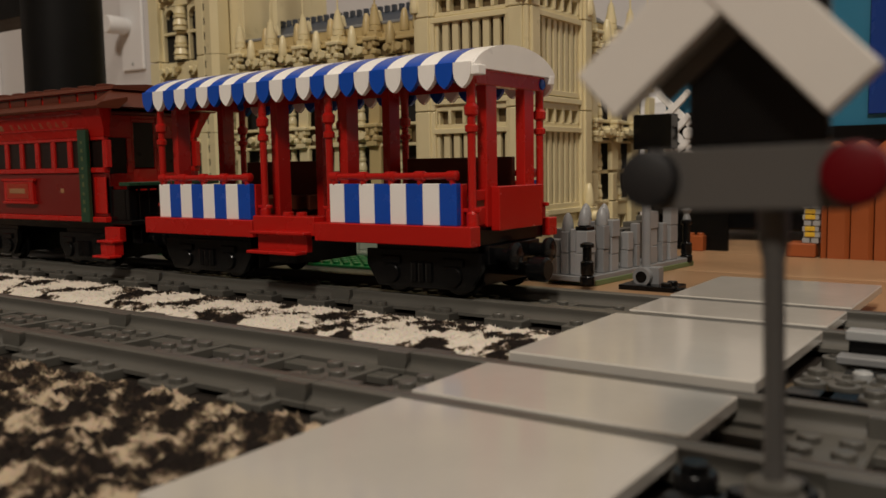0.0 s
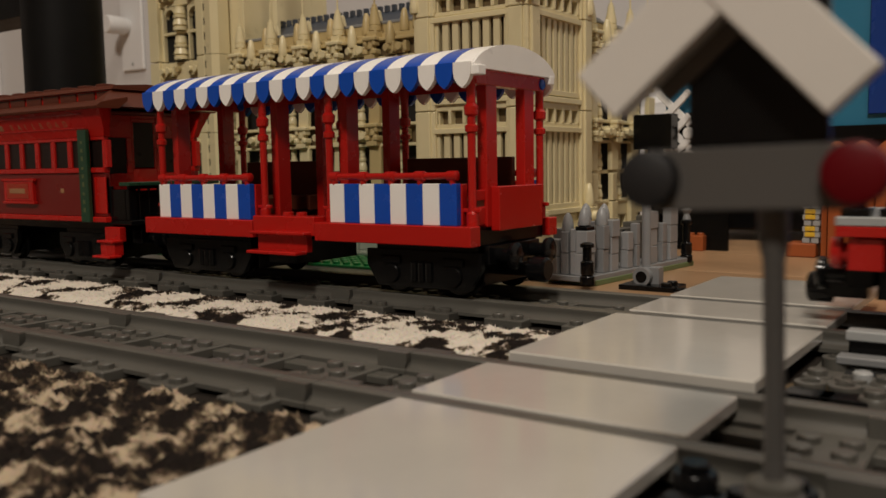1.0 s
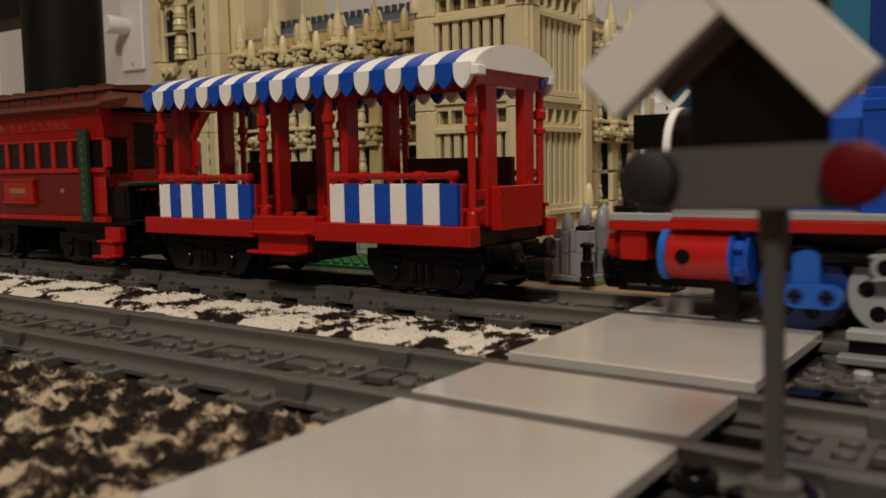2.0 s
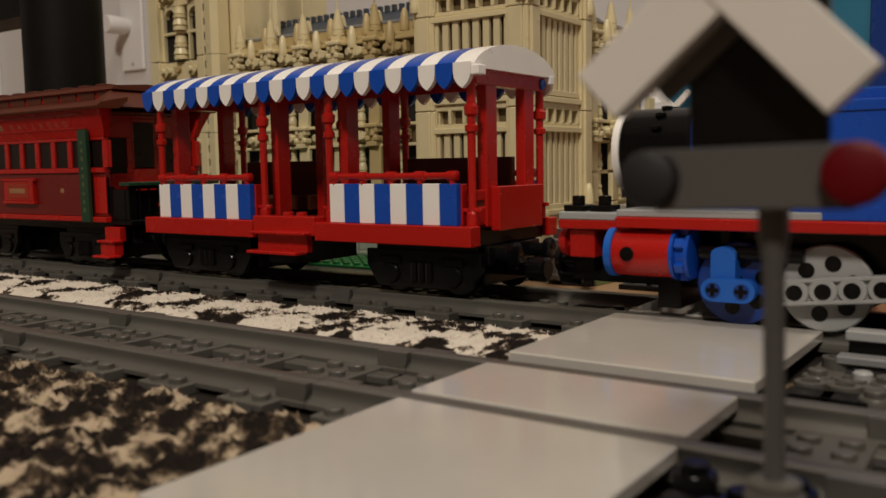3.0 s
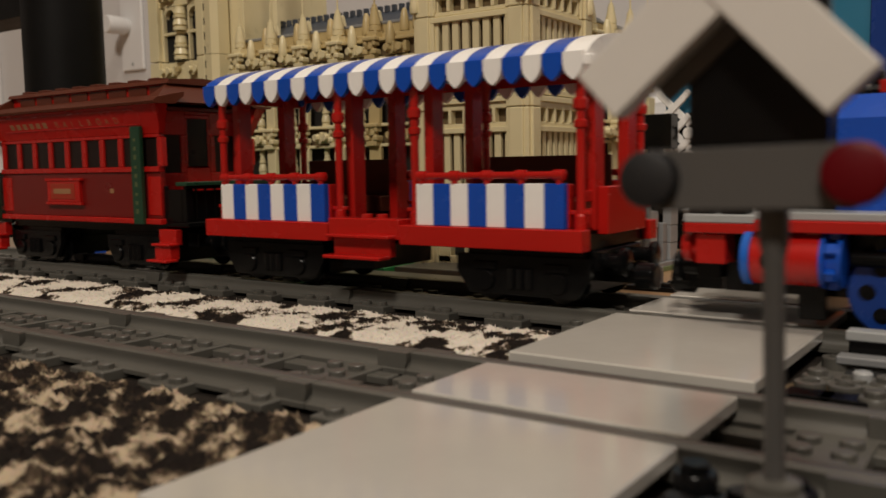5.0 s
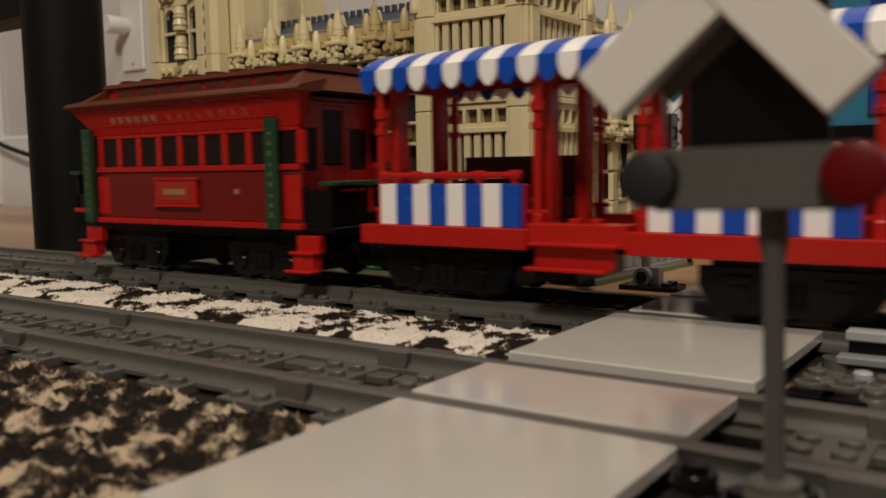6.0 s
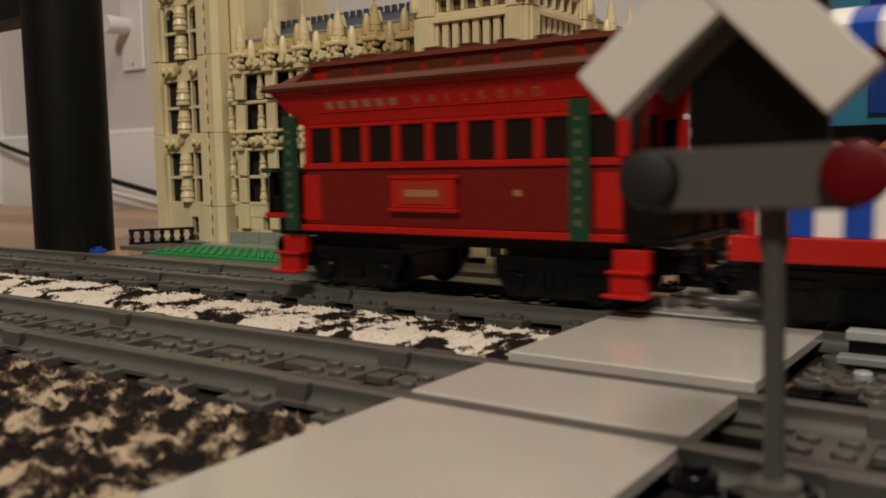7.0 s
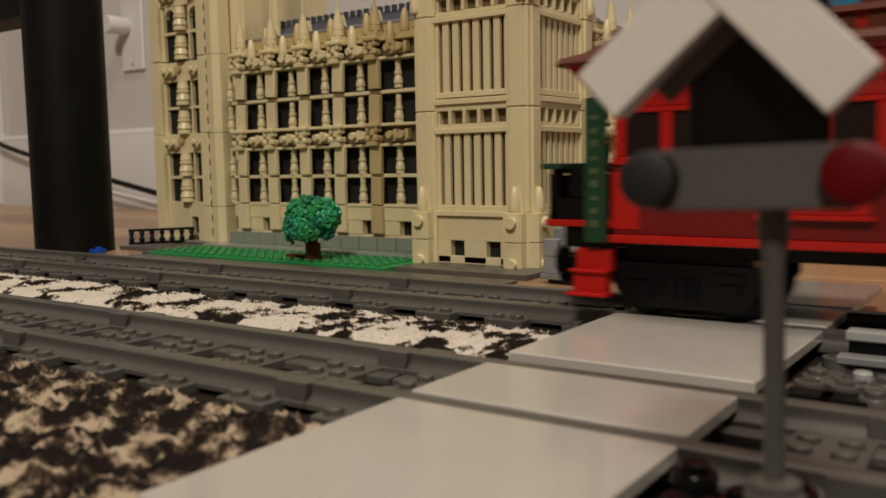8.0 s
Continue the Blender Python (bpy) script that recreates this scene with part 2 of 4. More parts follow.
def coupler(parent, x, s):
    """A buffer beam with a magnet on a swivelling arm."""
    g = Geo().box(x - 0.5, -2.5, 1.7, x + 0.5, 2.5, 2.6)
    g.box(x, -0.6, 1.0, x + s * 1.5, 0.6, 1.6)
    for y in (-1.7, 1.7):
        g.turn([(0.35, 0), (0.35, 0.9), (0.62, 0.95), (0.66, 1.15), (0.5, 1.25)] if s > 0 else [(0.5, -1.25), (0.66, -1.15), (0.62, -0.95), (0.35, -0.9), (0.35, 0)], (x + s * 0.4, y, 2.1), "x", 16)
    part("buffer_beam", g, BLACK, parent)
    g = Geo().turn([(0.5, 0), (0.62, 0.08), (0.62, 0.9), (0.5, 1.0)] if s > 0 else [(0.5, -1.0), (0.62, -0.9), (0.62, -0.08), (0.5, 0)], (x + s * 1.35, 0, 1.3), "x", 16)
    part("magnet", g, BLACK, parent)


def open_carriage():
    c = root("open_carriage", CAR_X, CY, 0, "red open toy carriage with blue and white striped awning", "toy carriage")
    for s in (-1, 1):
        for x0, x1 in ((0, 9.5), (14.2, 24)):
            part("sill", Geo().box(x0, s * 3.4, 2.67, x1, s * 4.28, 3.63), RED, c)
        g = Geo().box(9.6, s * 3.0, 2.9, 14.2, s * 4.3, 3.9)
        for x in (11.5, 12.5):
            g.stud(x, s * 3.4, 3.9)
        st = part("step_block", g, RED, c)
        part("riser", Geo().box(10.0, s * 3.9, 2.0, 13.7, s * 4.35, 2.95), RED, st)
        part("tread", Geo().box(9.9, s * 4.2, 2.95, 14.0, s * 4.9, 3.12), RED, st)
        part("tread", Geo().box(9.9, s * 4.2, 1.9, 13.6, s * 5.15, 2.08), RED, st)
        for a in (1, 15):
            for k in range(8):
                part("stripe_tile", STRIPE[k % 2], None, c).matrix_basis = pose((a + k) * U, s * 3.7 * U, 3.63 * U)
            g = Geo().cyl((a + 0.1, s * 3.75, 6.0), 0.17, 7.8, "x", 12, 0.03)
            for k in (0.3, 2.2, 4.0, 5.8, 7.7):
                g.turn([(0.17, -0.3), (0.25, -0.25), (0.25, 0.25), (0.17, 0.3)], (a + k, s * 3.75, 6.0), "x", 12)
                g.cyl((a + k, s * 3.75, 5.55), 0.16, 0.4, "z", 10, 0.02)
            part("handrail", g, RED, c)
            part("panel_backing", Geo().box(a, s * 3.0, 3.63, a + 8.05, s * 3.5, 5.6), RED, c)
        for x in (0.7, 9.6, 14.55, 23.5):
            part("column", column(x, s * 3.3), RED, c)
        for x in (0.45, 9.2, 14.4, 23.17):
            part("post", Geo().box(x, s * 1.33, 3.5, x + 0.54, s * 2.33, 10.9), RED, c)
        part("seat_back", Geo().box(1.8, s * 2.55, 3.9, 8.8, s * 2.95, 6.9 if s > 0 else 5.5), BROWN, c)
        part("seat_back", Geo().box(15.2, s * 2.55, 3.9, 22.2, s * 2.95, 6.9 if s > 0 else 5.5), BROWN, c)
        for x0, x1 in ((1.8, 8.8), (15.2, 22.2)):
            part("seat", Geo().box(x0, s * 1.1, 3.9, x1, s * 2.5, 4.8), BROWN, c)
        # fringe carriers under the roof edge
        part("eave_beam", Geo().box(0.3, s * 3.5, 10.6, 23.7, s * 3.75, 11.1), RED, c)
    for x in (0.3, 23.2):
        e = 0.45 if x > 1 else -0.45
        part("end_panel", Geo().box(x + e, -1.9, 3.3, x + e + 0.5, 2.4, 5.45), RED, c)
        for y0, y1 in ((-3.2, -1.92), (2.42, 3.2)):
            part("corner_panel", Geo().box(x + 0.05, y0, 3.6, x + 0.4, y1, 4.5).box(x + 0.05, y0, 4.8, x + 0.4, y1, 5.3), RED, c)
            part("corner_band", Geo().box(x + 0.1, y0 + 0.02, 4.5, x + 0.35, y1 - 0.02, 4.8, 0.01), BROWN, c)
        part("roof_beam", Geo().box(x - 0.1, -3.3, 10.25, x + 0.6, 3.3, 11.05), RED, c)
        part("lintel_pin", Geo().cyl((x + 0.5, 3.0, 10.6), 0.28, 0.2, "x", 14), BLUE, c, "blue pin")
    part("deck", Geo().box(0.4, -3.4, 2.6, 23.6, 3.4, 3.4), BLACK, c)
    part("gear_box", Geo().box(9.0, -2.6, 1.1, 11.2, 2.6, 2.6), BLACK, c)
    for k in range(24):
        part("awning_stripe", AWNING[k % 2], None, c).matrix_basis = pose(k * U, 0, 0)
    for x0, x1 in ((-0.06, 0.3), (23.7, 24.1)):
        arc = [(3.9 * math.sin(a), 11.15 + 1.12 * (math.cos(a) - math.cos(1.25)) / (1 - math.cos(1.25))) for a in [1.25 * k / 8 for k in range(-8, 9)]]
        arc = [(y / math.sin(1.25), z) for y, z in arc]
        part("roof_end", Geo().prism([(-3.9, 10.95)] + arc + [(3.9, 10.95)], x0, x1), WHITE, c)
        for s in (-1, 1):
            part("roof_lip", Geo().box(x0, s * (3.95 if s < 0 else 3.8), 10.6, x1 + (0.25 if s < 0 else 0.03), s * 3.3, 11.05), WHITE, c)
    bogie(c, 4.4, 7.6)
    bogie(c, 20.4, 7.0)
    coupler(c, 0.6, -1)
    coupler(c, 23.4, 1)
    return c


STRIPE = [Geo().box(0.01, -0.2, 0, 0.99, 0.2, 2.0, 0.03).mesh("stripe_tile", WHITE), Geo().box(0.01, -0.2, 0, 0.99, 0.2, 2.0, 0.03).mesh("stripe_tile", BLUE)]


def awning_mesh(mat):
    """One stud of the barrel roof with a pointed scallop on either side."""
    g = Geo()
    n, top = 12, 1.25
    prof = []
    for k in range(-n, n + 1):
        a = top * k / n
        prof.append((3.95 * math.sin(a) / math.sin(top), 11.15 + 1.12 * (math.cos(a) - math.cos(top)) / (1 - math.cos(top))))
    out = prof + [(y * 0.96, z - 0.25) for y, z in reversed(prof)]
    pts = [(0.01, y, z) for y, z in out] + [(0.99, y, z) for y, z in out]
    m, half = len(out), len(prof)
    faces = [(i, i + 1, m + i + 1, m + i) for i in range(half - 1)] + [(i, i + 1, m + i + 1, m + i) for i in range(half, m - 1)]
    faces += [(i, m - 1 - i, m - 2 - i, i + 1) for i in range(half - 1)]
    faces += [(m + i, m + i + 1, 2 * m - 2 - i, 2 * m - 1 - i) for i in range(half - 1)]
    faces += [(half - 1, half, m + half, m + half - 1), (0, m, 2 * m - 1, m - 1)]
    g.poly([Vector(p) for p in pts], [tuple(reversed(f)) for f in faces])
    scallop = [(0.02, 11.2), (0.02, 10.75), (0.08, 10.45), (0.26, 10.2), (0.5, 10.02), (0.74, 10.2), (0.92, 10.45), (0.98, 10.75), (0.98, 11.2)]
    for y0, y1 in ((-4.06, -3.78), (3.78, 4.06)):
        g.prism(scallop, y0, y1, "y")
    return g.mesh("awning_stripe", mat, 30)


AWNING = [awning_mesh(BLUE), awning_mesh(WHITE)]
car = open_carriage()


# ---- closed coach ----
def lettering(word, x, y, z, size, mat, parent):
    cu = bpy.data.curves.new("lettering", "FONT")
    cu.body, cu.size, cu.extrude = word, size * U, 0.02 * U
    cu.space_character = 1.45
    tmp = bpy.data.objects.new("lettering", cu)
    me = bpy.data.meshes.new_from_object(tmp)
    bpy.data.objects.remove(tmp)
    me.materials.append(mat)
    ob = new("lettering", me)
    ob.parent = parent
    ob.matrix_basis = pose(x * U, y * U, z * U, 90, 0, 0)
    return ob


GOLD = material("gold_print", (0.34, 0.17, 0.08), 0.4)
FADED = material("faded_gold_print", (0.10, 0.12, 0.05), 0.4)
DIMGLASS = material("smoked_window", (0.014, 0.008, 0.007), 0.3, spec=0.25)


def coach_side(s):
    """Posts, bands and window openings of one side; s is -1 on the near side."""
    g = Geo()
    y0, y1 = s * 3.4, s * 3.8
    g.box(1.9, y0, 6.38, 20.0, s * 3.92, 6.72)
    g.box(1.9, y0, 8.5, 20.0, y1, 8.75)
    n, a, b = 9, 2.2, 20.02
    w = (b - a) / n
    for k in range(n + 1):
        x = a + k * w
        g.box(x - 0.24, y0, 6.72, x + 0.24, y1, 8.5)
    return g


PANE = Geo().box(0.1, -0.04, 0, 1.88, 0.04, 2.0, 0.01).mesh("window_pane", DIMGLASS)
LOUVRE = Geo().box(0, -0.1, -0.2, 1.85, 0.1, 0.48, 0.03).mesh("clerestory_window", BROWN)
BALUSTER = Geo().cyl((0, 0, 0), 0.1, 2.1, "z", 8, 0.01).mesh("baluster", BLACK)


def closed_coach():
    c = root("closed_coach", COACH_X, CY, 0, "red closed toy coach with brown roof and end platforms", "toy coach")
    for s in (-1, 1):
        part("window_band", coach_side(s), RED, c)
        for k in range(9):
            part("window_pane", PANE, None, c).matrix_basis = pose((2.2 + k * 1.98) * U, s * 3.62 * U, 6.6 * U)
        part("lower_panel", Geo().box(1.9, s * 3.4, 3.5, 20.0, s * 3.78, 6.38), DARK_RED, c, "dark red lower side panel")
        part("side_sill", Geo().box(1.8, s * 3.2, 3.15, 20.1, s * 4.0, 3.5), RED, c)
        board = [(s * 3.4, 8.75), (s * 3.82, 8.75), (s * 3.95, 9.3), (s * 4.5, 10.5), (s * 3.6, 10.5)]
        ring = [(1.7 - 0.9 * (z - 8.75), y, z) for y, z in board] + [(20.1 + 0.35 * (z - 8.75), y, z) for y, z in board]
        sides = [(k, (k + 1) % 5, (k + 1) % 5 + 5, k + 5) for k in range(5)]
        lb = part("letter_board", Geo().poly(ring, sides + [(0, 1, 2, 3, 4), (5, 6, 7, 8, 9)], (10.5, s * 3.8, 9.7)), RED, c)
        for h in (0.0, 1.0):
            part("board_trim", Geo().box(3.0, -0.04, -0.03, 18.6, 0.04, 0.03, 0.01), RED, lb).matrix_basis = pose(0, s * (3.97 + 0.43 * h) * U, (9.32 + 0.9 * h) * U)
        for x in (0.8, 17.75):
            gb = part("green_board", Geo().box(x, s * 3.95, 3.15, x + 0.95, s * 4.25, 9.2), DARKGREEN, c, "dark green board with faded gold marks")
            for k in range(9):
                part("gold_mark", Geo().box(x + 0.34, s * 4.24, 3.8 + k * 0.56, x + 0.58, s * 4.27, 4.1 + k * 0.56 - 0.06 * (k % 3), 0.005), FADED, gb)
        for x in (1.85, 18.8):
            part("vestibule_panel", Geo().box(x, s * 3.5, 3.7, x + 1.2, s * 3.84, 6.1), RED, c, "bright red panel beside the end platform")
        plate = part("name_plate", Geo().box(7.95, s * 3.75, 4.45, 11.75, s * 4.05, 5.95).box(7.8, s * 3.8, 4.25, 11.95, s * 4.12, 4.45).box(7.8, s * 3.8, 5.85, 11.95, s * 4.12, 6.05), RED, c)
        part("plate_panel", Geo().box(8.45, s * 4.04, 4.65, 11.25, s * 4.09, 5.7, 0.02), material("orange_red_print", (0.34, 0.03, 0.012), 0.35), plate)
        part("plate_mark", Geo().box(8.85, s * 4.08, 5.0, 10.85, s * 4.11, 5.35, 0.01), GOLD, plate, "worn gold bar")
        part("side_mark", Geo().box(14.8, s * 3.77, 5.05, 15.2, s * 3.81, 5.35, 0.01), GOLD, c)
        part("eave", Geo().prism([(s * 3.2, 10.5), (s * 4.75, 10.48), (s * 4.8, 10.62), (s * 4.5, 10.85), (s * 2.5, 11.25), (s * 2.5, 11.0)], -0.2, 20.95), BROWN, c, "brown roof eave")
        for k in range(8):
            part("clerestory_window", LOUVRE, None, c).matrix_basis = pose((2.6 + k * 2.15) * U, s * 2.45 * U, 11.3 * U)
        for x in (0.2, 19.6):
            st = part("step_block", Geo().box(x, s * 3.3, 1.9, x + 1.6, s * 3.8, 2.85), RED, c)
            part("riser", Geo().box(x + 0.05, s * 3.5, 1.02, x + 1.55, s * 4.2, 1.9), RED, st)
            part("tread", Geo().box(x - 0.05, s * 3.6, 1.86, x + 1.65, s * 4.4, 2.02), RED, st)
            part("tread", Geo().box(x - 0.1, s * 3.8, 0.9, x + 1.75, s * 4.75, 1.06), RED, st)
        # letters of the maker's word are plain bars
        if s < 0:
            for k in range(6):
                part("name_bar", Geo().box(0, -0.02, 0, 0.5, 0.02, 0.42, 0.01), GOLD, c).matrix_basis = pose((3.9 + k * 0.82) * U, -4.0 * U, 9.45 * U, 24.6, 0, 0)
            for k, ch in enumerate("RAILROAD"):
                lettering(ch, 9.5 + k * 0.93, -4.0, 9.36, 0.62, GOLD, c).matrix_basis = pose((9.5 + k * 0.93) * U, -4.0 * U, 9.45 * U, 90 + 24.6, 0, 0)
    part("clerestory", Geo().prism([(-2.45, 11.0), (2.45, 11.0), (2.45, 11.85), (-2.45, 11.85)], 1.6, 19.4), RED, c)
    g = Geo().prism([(-2.75, 11.85), (2.75, 11.85), (2.6, 12.1), (0, 12.3), (-2.6, 12.1)], 1.3, 19.7)
    for k in range(8):
        g.box(2.5 + k * 2.1, -2.3, 12.05, 3.5 + k * 2.1, -1.4, 12.32)
    part("roof", g, BROWN, c, "brown roof with small vents")
    for x, s in ((-0.1, -1), (20.6, 1)):
        e = 1.6 if s < 0 else 19.4
        part("roof_hip", Geo().poly([(x, -4.4, 10.65), (x, 4.0, 10.65), (e, 2.5, 11.9), (e, -2.5, 11.9), (e, -4.6, 10.6), (e, 4.6, 10.6)], [(0, 1, 2, 3), (0, 3, 4), (1, 5, 2), (0, 4, 5, 1), (4, 3, 2, 5)], ((x + e) / 2, 0, 11)), BROWN, c)
        w = 2.6 if s < 0 else 18.8
        for y in (-3.4, 1.0):
            part("end_panel", Geo().box(w, y, 3.4, w + 0.25, y + 2.4, 6.3), RED, c)
            part("end_pane", Geo().box(w + 0.08, y + 0.4, 6.3, w + 0.16, y + 2.0, 8.7, 0.01), DIMGLASS, c)
            for q in (y, y + 2.0):
                part("end_post", Geo().box(w, q, 6.3, w + 0.25, q + 0.4, 8.7), RED, c)
        part("end_header", Geo().box(w, -3.4, 8.7, w + 0.25, -1.0, 10.5).box(w, 1.0, 8.7, w + 0.25, 3.4, 10.5).box(w, -1.0, 10.0, w + 0.25, 1.0, 10.5), RED, c)
        part("door_pane", Geo().box(w + 0.08, -0.8, 6.7, w + 0.16, 0.8, 9.8, 0.01), DIMGLASS, c)
        g = Geo().box(w + 0.05, -1.0, 3.4, w + 0.22, 1.0, 6.6).box(w + 0.05, -1, 6.6, w + 0.22, -0.8, 9.75).box(w + 0.05, 0.8, 6.6, w + 0.22, 1, 9.75).box(w + 0.05, -1, 9.75, w + 0.22, 1, 10.0)
        part("end_door", g, RED, c)
        h = 0.75 if s < 0 else 0.0
        p = -1.4 if s < 0 else 19.9
        part("platform", Geo().box(p, -3.6, 3.0 + h, p + 2.3 + 1.0 * (s < 0), 3.6, 3.3 + h), RED if s < 0 else BLACK, c)
        q = -1.2 if s < 0 else 21.6
        rail = part("platform_railing", Geo().box(q, -3.4, 5.3 + h, q + 0.3, 3.4, 5.5 + h), BLACK, c)
        if s < 0:
            part("platform_beam", Geo().box(-0.6, -3.3, 2.85, 1.9, 3.3, 3.75), BLACK, c)
            for y in (-3.5, 3.2):
                part("side_gate", Geo().box(q, y, 4.05, q + 2.6, y + 0.3, 5.0).box(q + 0.9, y, 5.0, q + 2.6, y + 0.3, 6.25), BLACK, c, "black side gate")
            part("buffer", Geo().turn([(0.3, -1.35), (0.62, -1.3), (0.62, -1.1), (0.25, -1.0), (0.25, 0.2)], (0, -2.2, 2.1), "x", 18), BLACK, c)
        else:
            for y in (-3.55, 3.3):
                part("side_gate", Geo().box(19.95, y, 3.3, 21.6, y + 0.22, 5.3).box(19.8, y - 0.03, 3.3, 20.15, y + 0.25, 5.5), BLACK, c, "black side gate")
        for k in range(10):
            part("baluster", BALUSTER, None, rail).matrix_basis = pose((q + 0.15) * U, (-3.3 + k * 0.73) * U, (3.3 + h) * U)
        for y in (-3.5, 2.9):
            part("newel", Geo().box(q - 0.05, y, 3.3 + h, q + 0.35, y + 0.6, 5.3 + h), BLACK, rail)
        g = Geo().box(q - 0.35, -3.7, 5.5 + h, q + 0.65, -0.4, 5.75 + h).box(q - 0.35, 0.4, 5.5 + h, q + 0.65, 3.7, 5.75 + h)
        part("railing_panel", Geo().box(q + 0.08, -3.1, 3.3 + h, q + 0.22, -0.5, 5.2 + h).box(q + 0.08, 0.5, 3.3 + h, q + 0.22, 2.2, 5.2 + h), BLACK, c)
        part("railing_cap", g, DARKGREEN, c, "dark green railing cap")
    part("floor_pan", Geo().box(2.2, -3.3, 2.6, 19.8, 3.3, 3.2), BLACK, c)
    part("inner_floor", Geo().box(2.6, -3.3, 3.5, 19.4, 3.3, 3.8), BLACK, c)
    part("inner_ceiling", Geo().box(2.6, -3.3, 10.2, 19.4, 3.3, 10.45), DARK_RED, c)
    for k in range(4):
        part("seat", Geo().box(4 + k * 4, -2.8, 3.8, 5.2 + k * 4, 2.8, 4.8).box(4 + k * 4, -2.8, 4.8, 4.4 + k * 4, 2.8, 6.0), BROWN, c)
    bogie(c, 4.75, 6.3)
    bogie(c, 16.4, 6.0)
    coupler(c, 0.0, -1)
    coupler(c, 21.2, 1)
    return c


coach = closed_coach()


# ---- locomotive ----
HOLE = Geo().cyl((0, -0.05, 0), 0.3, 0.1, "y", 16, 0.01).mesh("hole", BLACK)


def disc_wheel(parent, x, y, z, mat, r, label):
    w = part("driving_wheel", Geo().turn([(r - 0.06, -0.22), (r, -0.16), (r, 0.16), (r - 0.06, 0.22)], (0, 0, 0), "y", 40), mat, parent, label)
    for k in range(7):
        a, q = k * math.pi / 3 + 0.3, 0 if k == 6 else 0.98
        for s in (-1, 1):
            part("hole", HOLE, None, w).matrix_basis = pose(q * math.cos(a) * U, s * 0.2 * U, q * math.sin(a) * U)
    w.matrix_basis = pose(x * U, y * U, z * U)
    return w


def locomotive():
    c = root("steam_locomotive", LOCO_X, CY, 0, "blue, red and black toy steam locomotive with grey rods", "toy locomotive")
    for y in (-2.6, 2.6):
        part("buffer_block", Geo().box(0.7, y - 0.7, 2.4, 1.9, y + 0.7, 3.6), RED, c)
        g = Geo()
        g.turn([(0.55, -0.35), (0.62, -0.25), (0.62, 0), (0.35, 0.05), (0.35, 0.6)], (0.4, y, 3.0), "x", 18)
        part("buffer", g, RED, c)
    part("running_plate", Geo().box(0.3, -3.6, 3.65, 5, 3.6, 4.05).box(3.2, -4.15, 3.8, 34, 4.15, 4.25), RED, c)
    part("deck_plate", Geo().box(0.3, -3.6, 4.05, 3.4, 3.6, 4.4, 0.05).box(3.2, -4.0, 4.25, 11.2, 4.0, 4.55), GREY, c, "light grey deck plate")
    for x, y in ((0.95, -2.9), (2.2, -2.9), (1.6, 2.9)):
        part("deck_stud", Geo().box(x - 0.5, y - 0.5, 4.4, x + 0.5, y + 0.5, 4.68).cyl((x, y, 4.66), 0.28, 0.42), BLACK, c)
    part("frame", Geo().box(1.5, -2.0, 1.2, 33, 2.0, 3.7).box(4.6, -2.9, 0.4, 5.6, 2.9, 2.2), BLACK, c)
    for s in (-1, 1):
        cyl = part("cylinder", Geo().cyl((3.05, s * 3.3, 2.75), 1.0, 2.5, "x", 28, 0.05).box(3.6, s * 2.4, 3.0, 5.5, s * 3.6, 3.8), RED, c)
        part("cylinder_hole", Geo().cyl((3.8, s * 4.32 - 0.04, 2.75), 0.3, 0.08, "y", 16, 0.01), BLACK, cyl)
        part("cylinder_cover", Geo().turn([(0.8, -0.4), (1.06, -0.3), (1.06, 0), (0.9, 0.02)], (3.05, s * 3.3, 2.75), "x", 28), LIT_BLUE, cyl)
        g = Geo().turn([(0.9, -0.02), (1.06, 0), (1.06, 0.15), (0.8, 0.2), (0.8, 0.55), (1.0, 0.6), (1.0, 0.75), (0.4, 0.8)], (5.55, s * 3.3, 2.75), "x", 28)
        for k in range(6):
            part("lug", Geo().box(-0.2, -0.2, 0.76, 0.2, 0.2, 1.08, 0.04, Matrix.Translation((5.95, s * 3.3, 2.75)) @ Matrix.Rotation(k * math.pi / 3, 4, "X")), BLUE, cyl)
        part("cylinder_cover", g, BLUE, cyl)
        part("piston_rod", Geo().cyl((6.5, s * 3.3, 2.85), 0.3, 4.0, "x", 12), BLACK, c)
        part("bearer", Geo().box(7.2, s * 2.6, 1.2, 7.6, s * 3.0, 3.7), BLACK, c)
    part("boiler", Geo().turn([(1.75, 2.3), (1.85, 2.4), (1.85, 6.0), (1.92, 6.05), (1.92, 6.4), (1.85, 6.45), (1.85, 11.5)], (0, 0, 7.0), "x", 40), BLACK, c)
    part("smokebox_ring", Geo().turn([(1.5, 1.95), (1.85, 2.0), (1.85, 2.3), (1.7, 2.35)], (0, 0, 7.0), "x", 40), WHITE, c, "white ring on the smokebox front")
    part("smokebox_door", Geo().turn([(0.3, 1.8), (1.0, 1.9), (1.6, 2.15), (1.6, 2.3)], (0, 0, 7.0), "x", 32), BLACK, c)
    g = Geo()
    for k in range(6):
        a = radians(30 + 24 * k)
        g.cyl((4.0, -1.9 * math.cos(a), 6.95 + 1.85 * math.sin(a)), 0.24, 0.16, "z", 10, 0.02)
    part("boiler_rivet", g, BLACK, c)
    part("chimney", Geo().turn([(0.95, 8.7), (0.9, 9.1), (0.7, 9.3), (0.7, 9.8), (0.6, 9.9)], (6.3, 0, 0), "z", 24), BLACK, c)
    part("saddle", Geo().box(2.6, -1.6, 4.4, 6.2, 1.6, 5.6), BLACK, c)
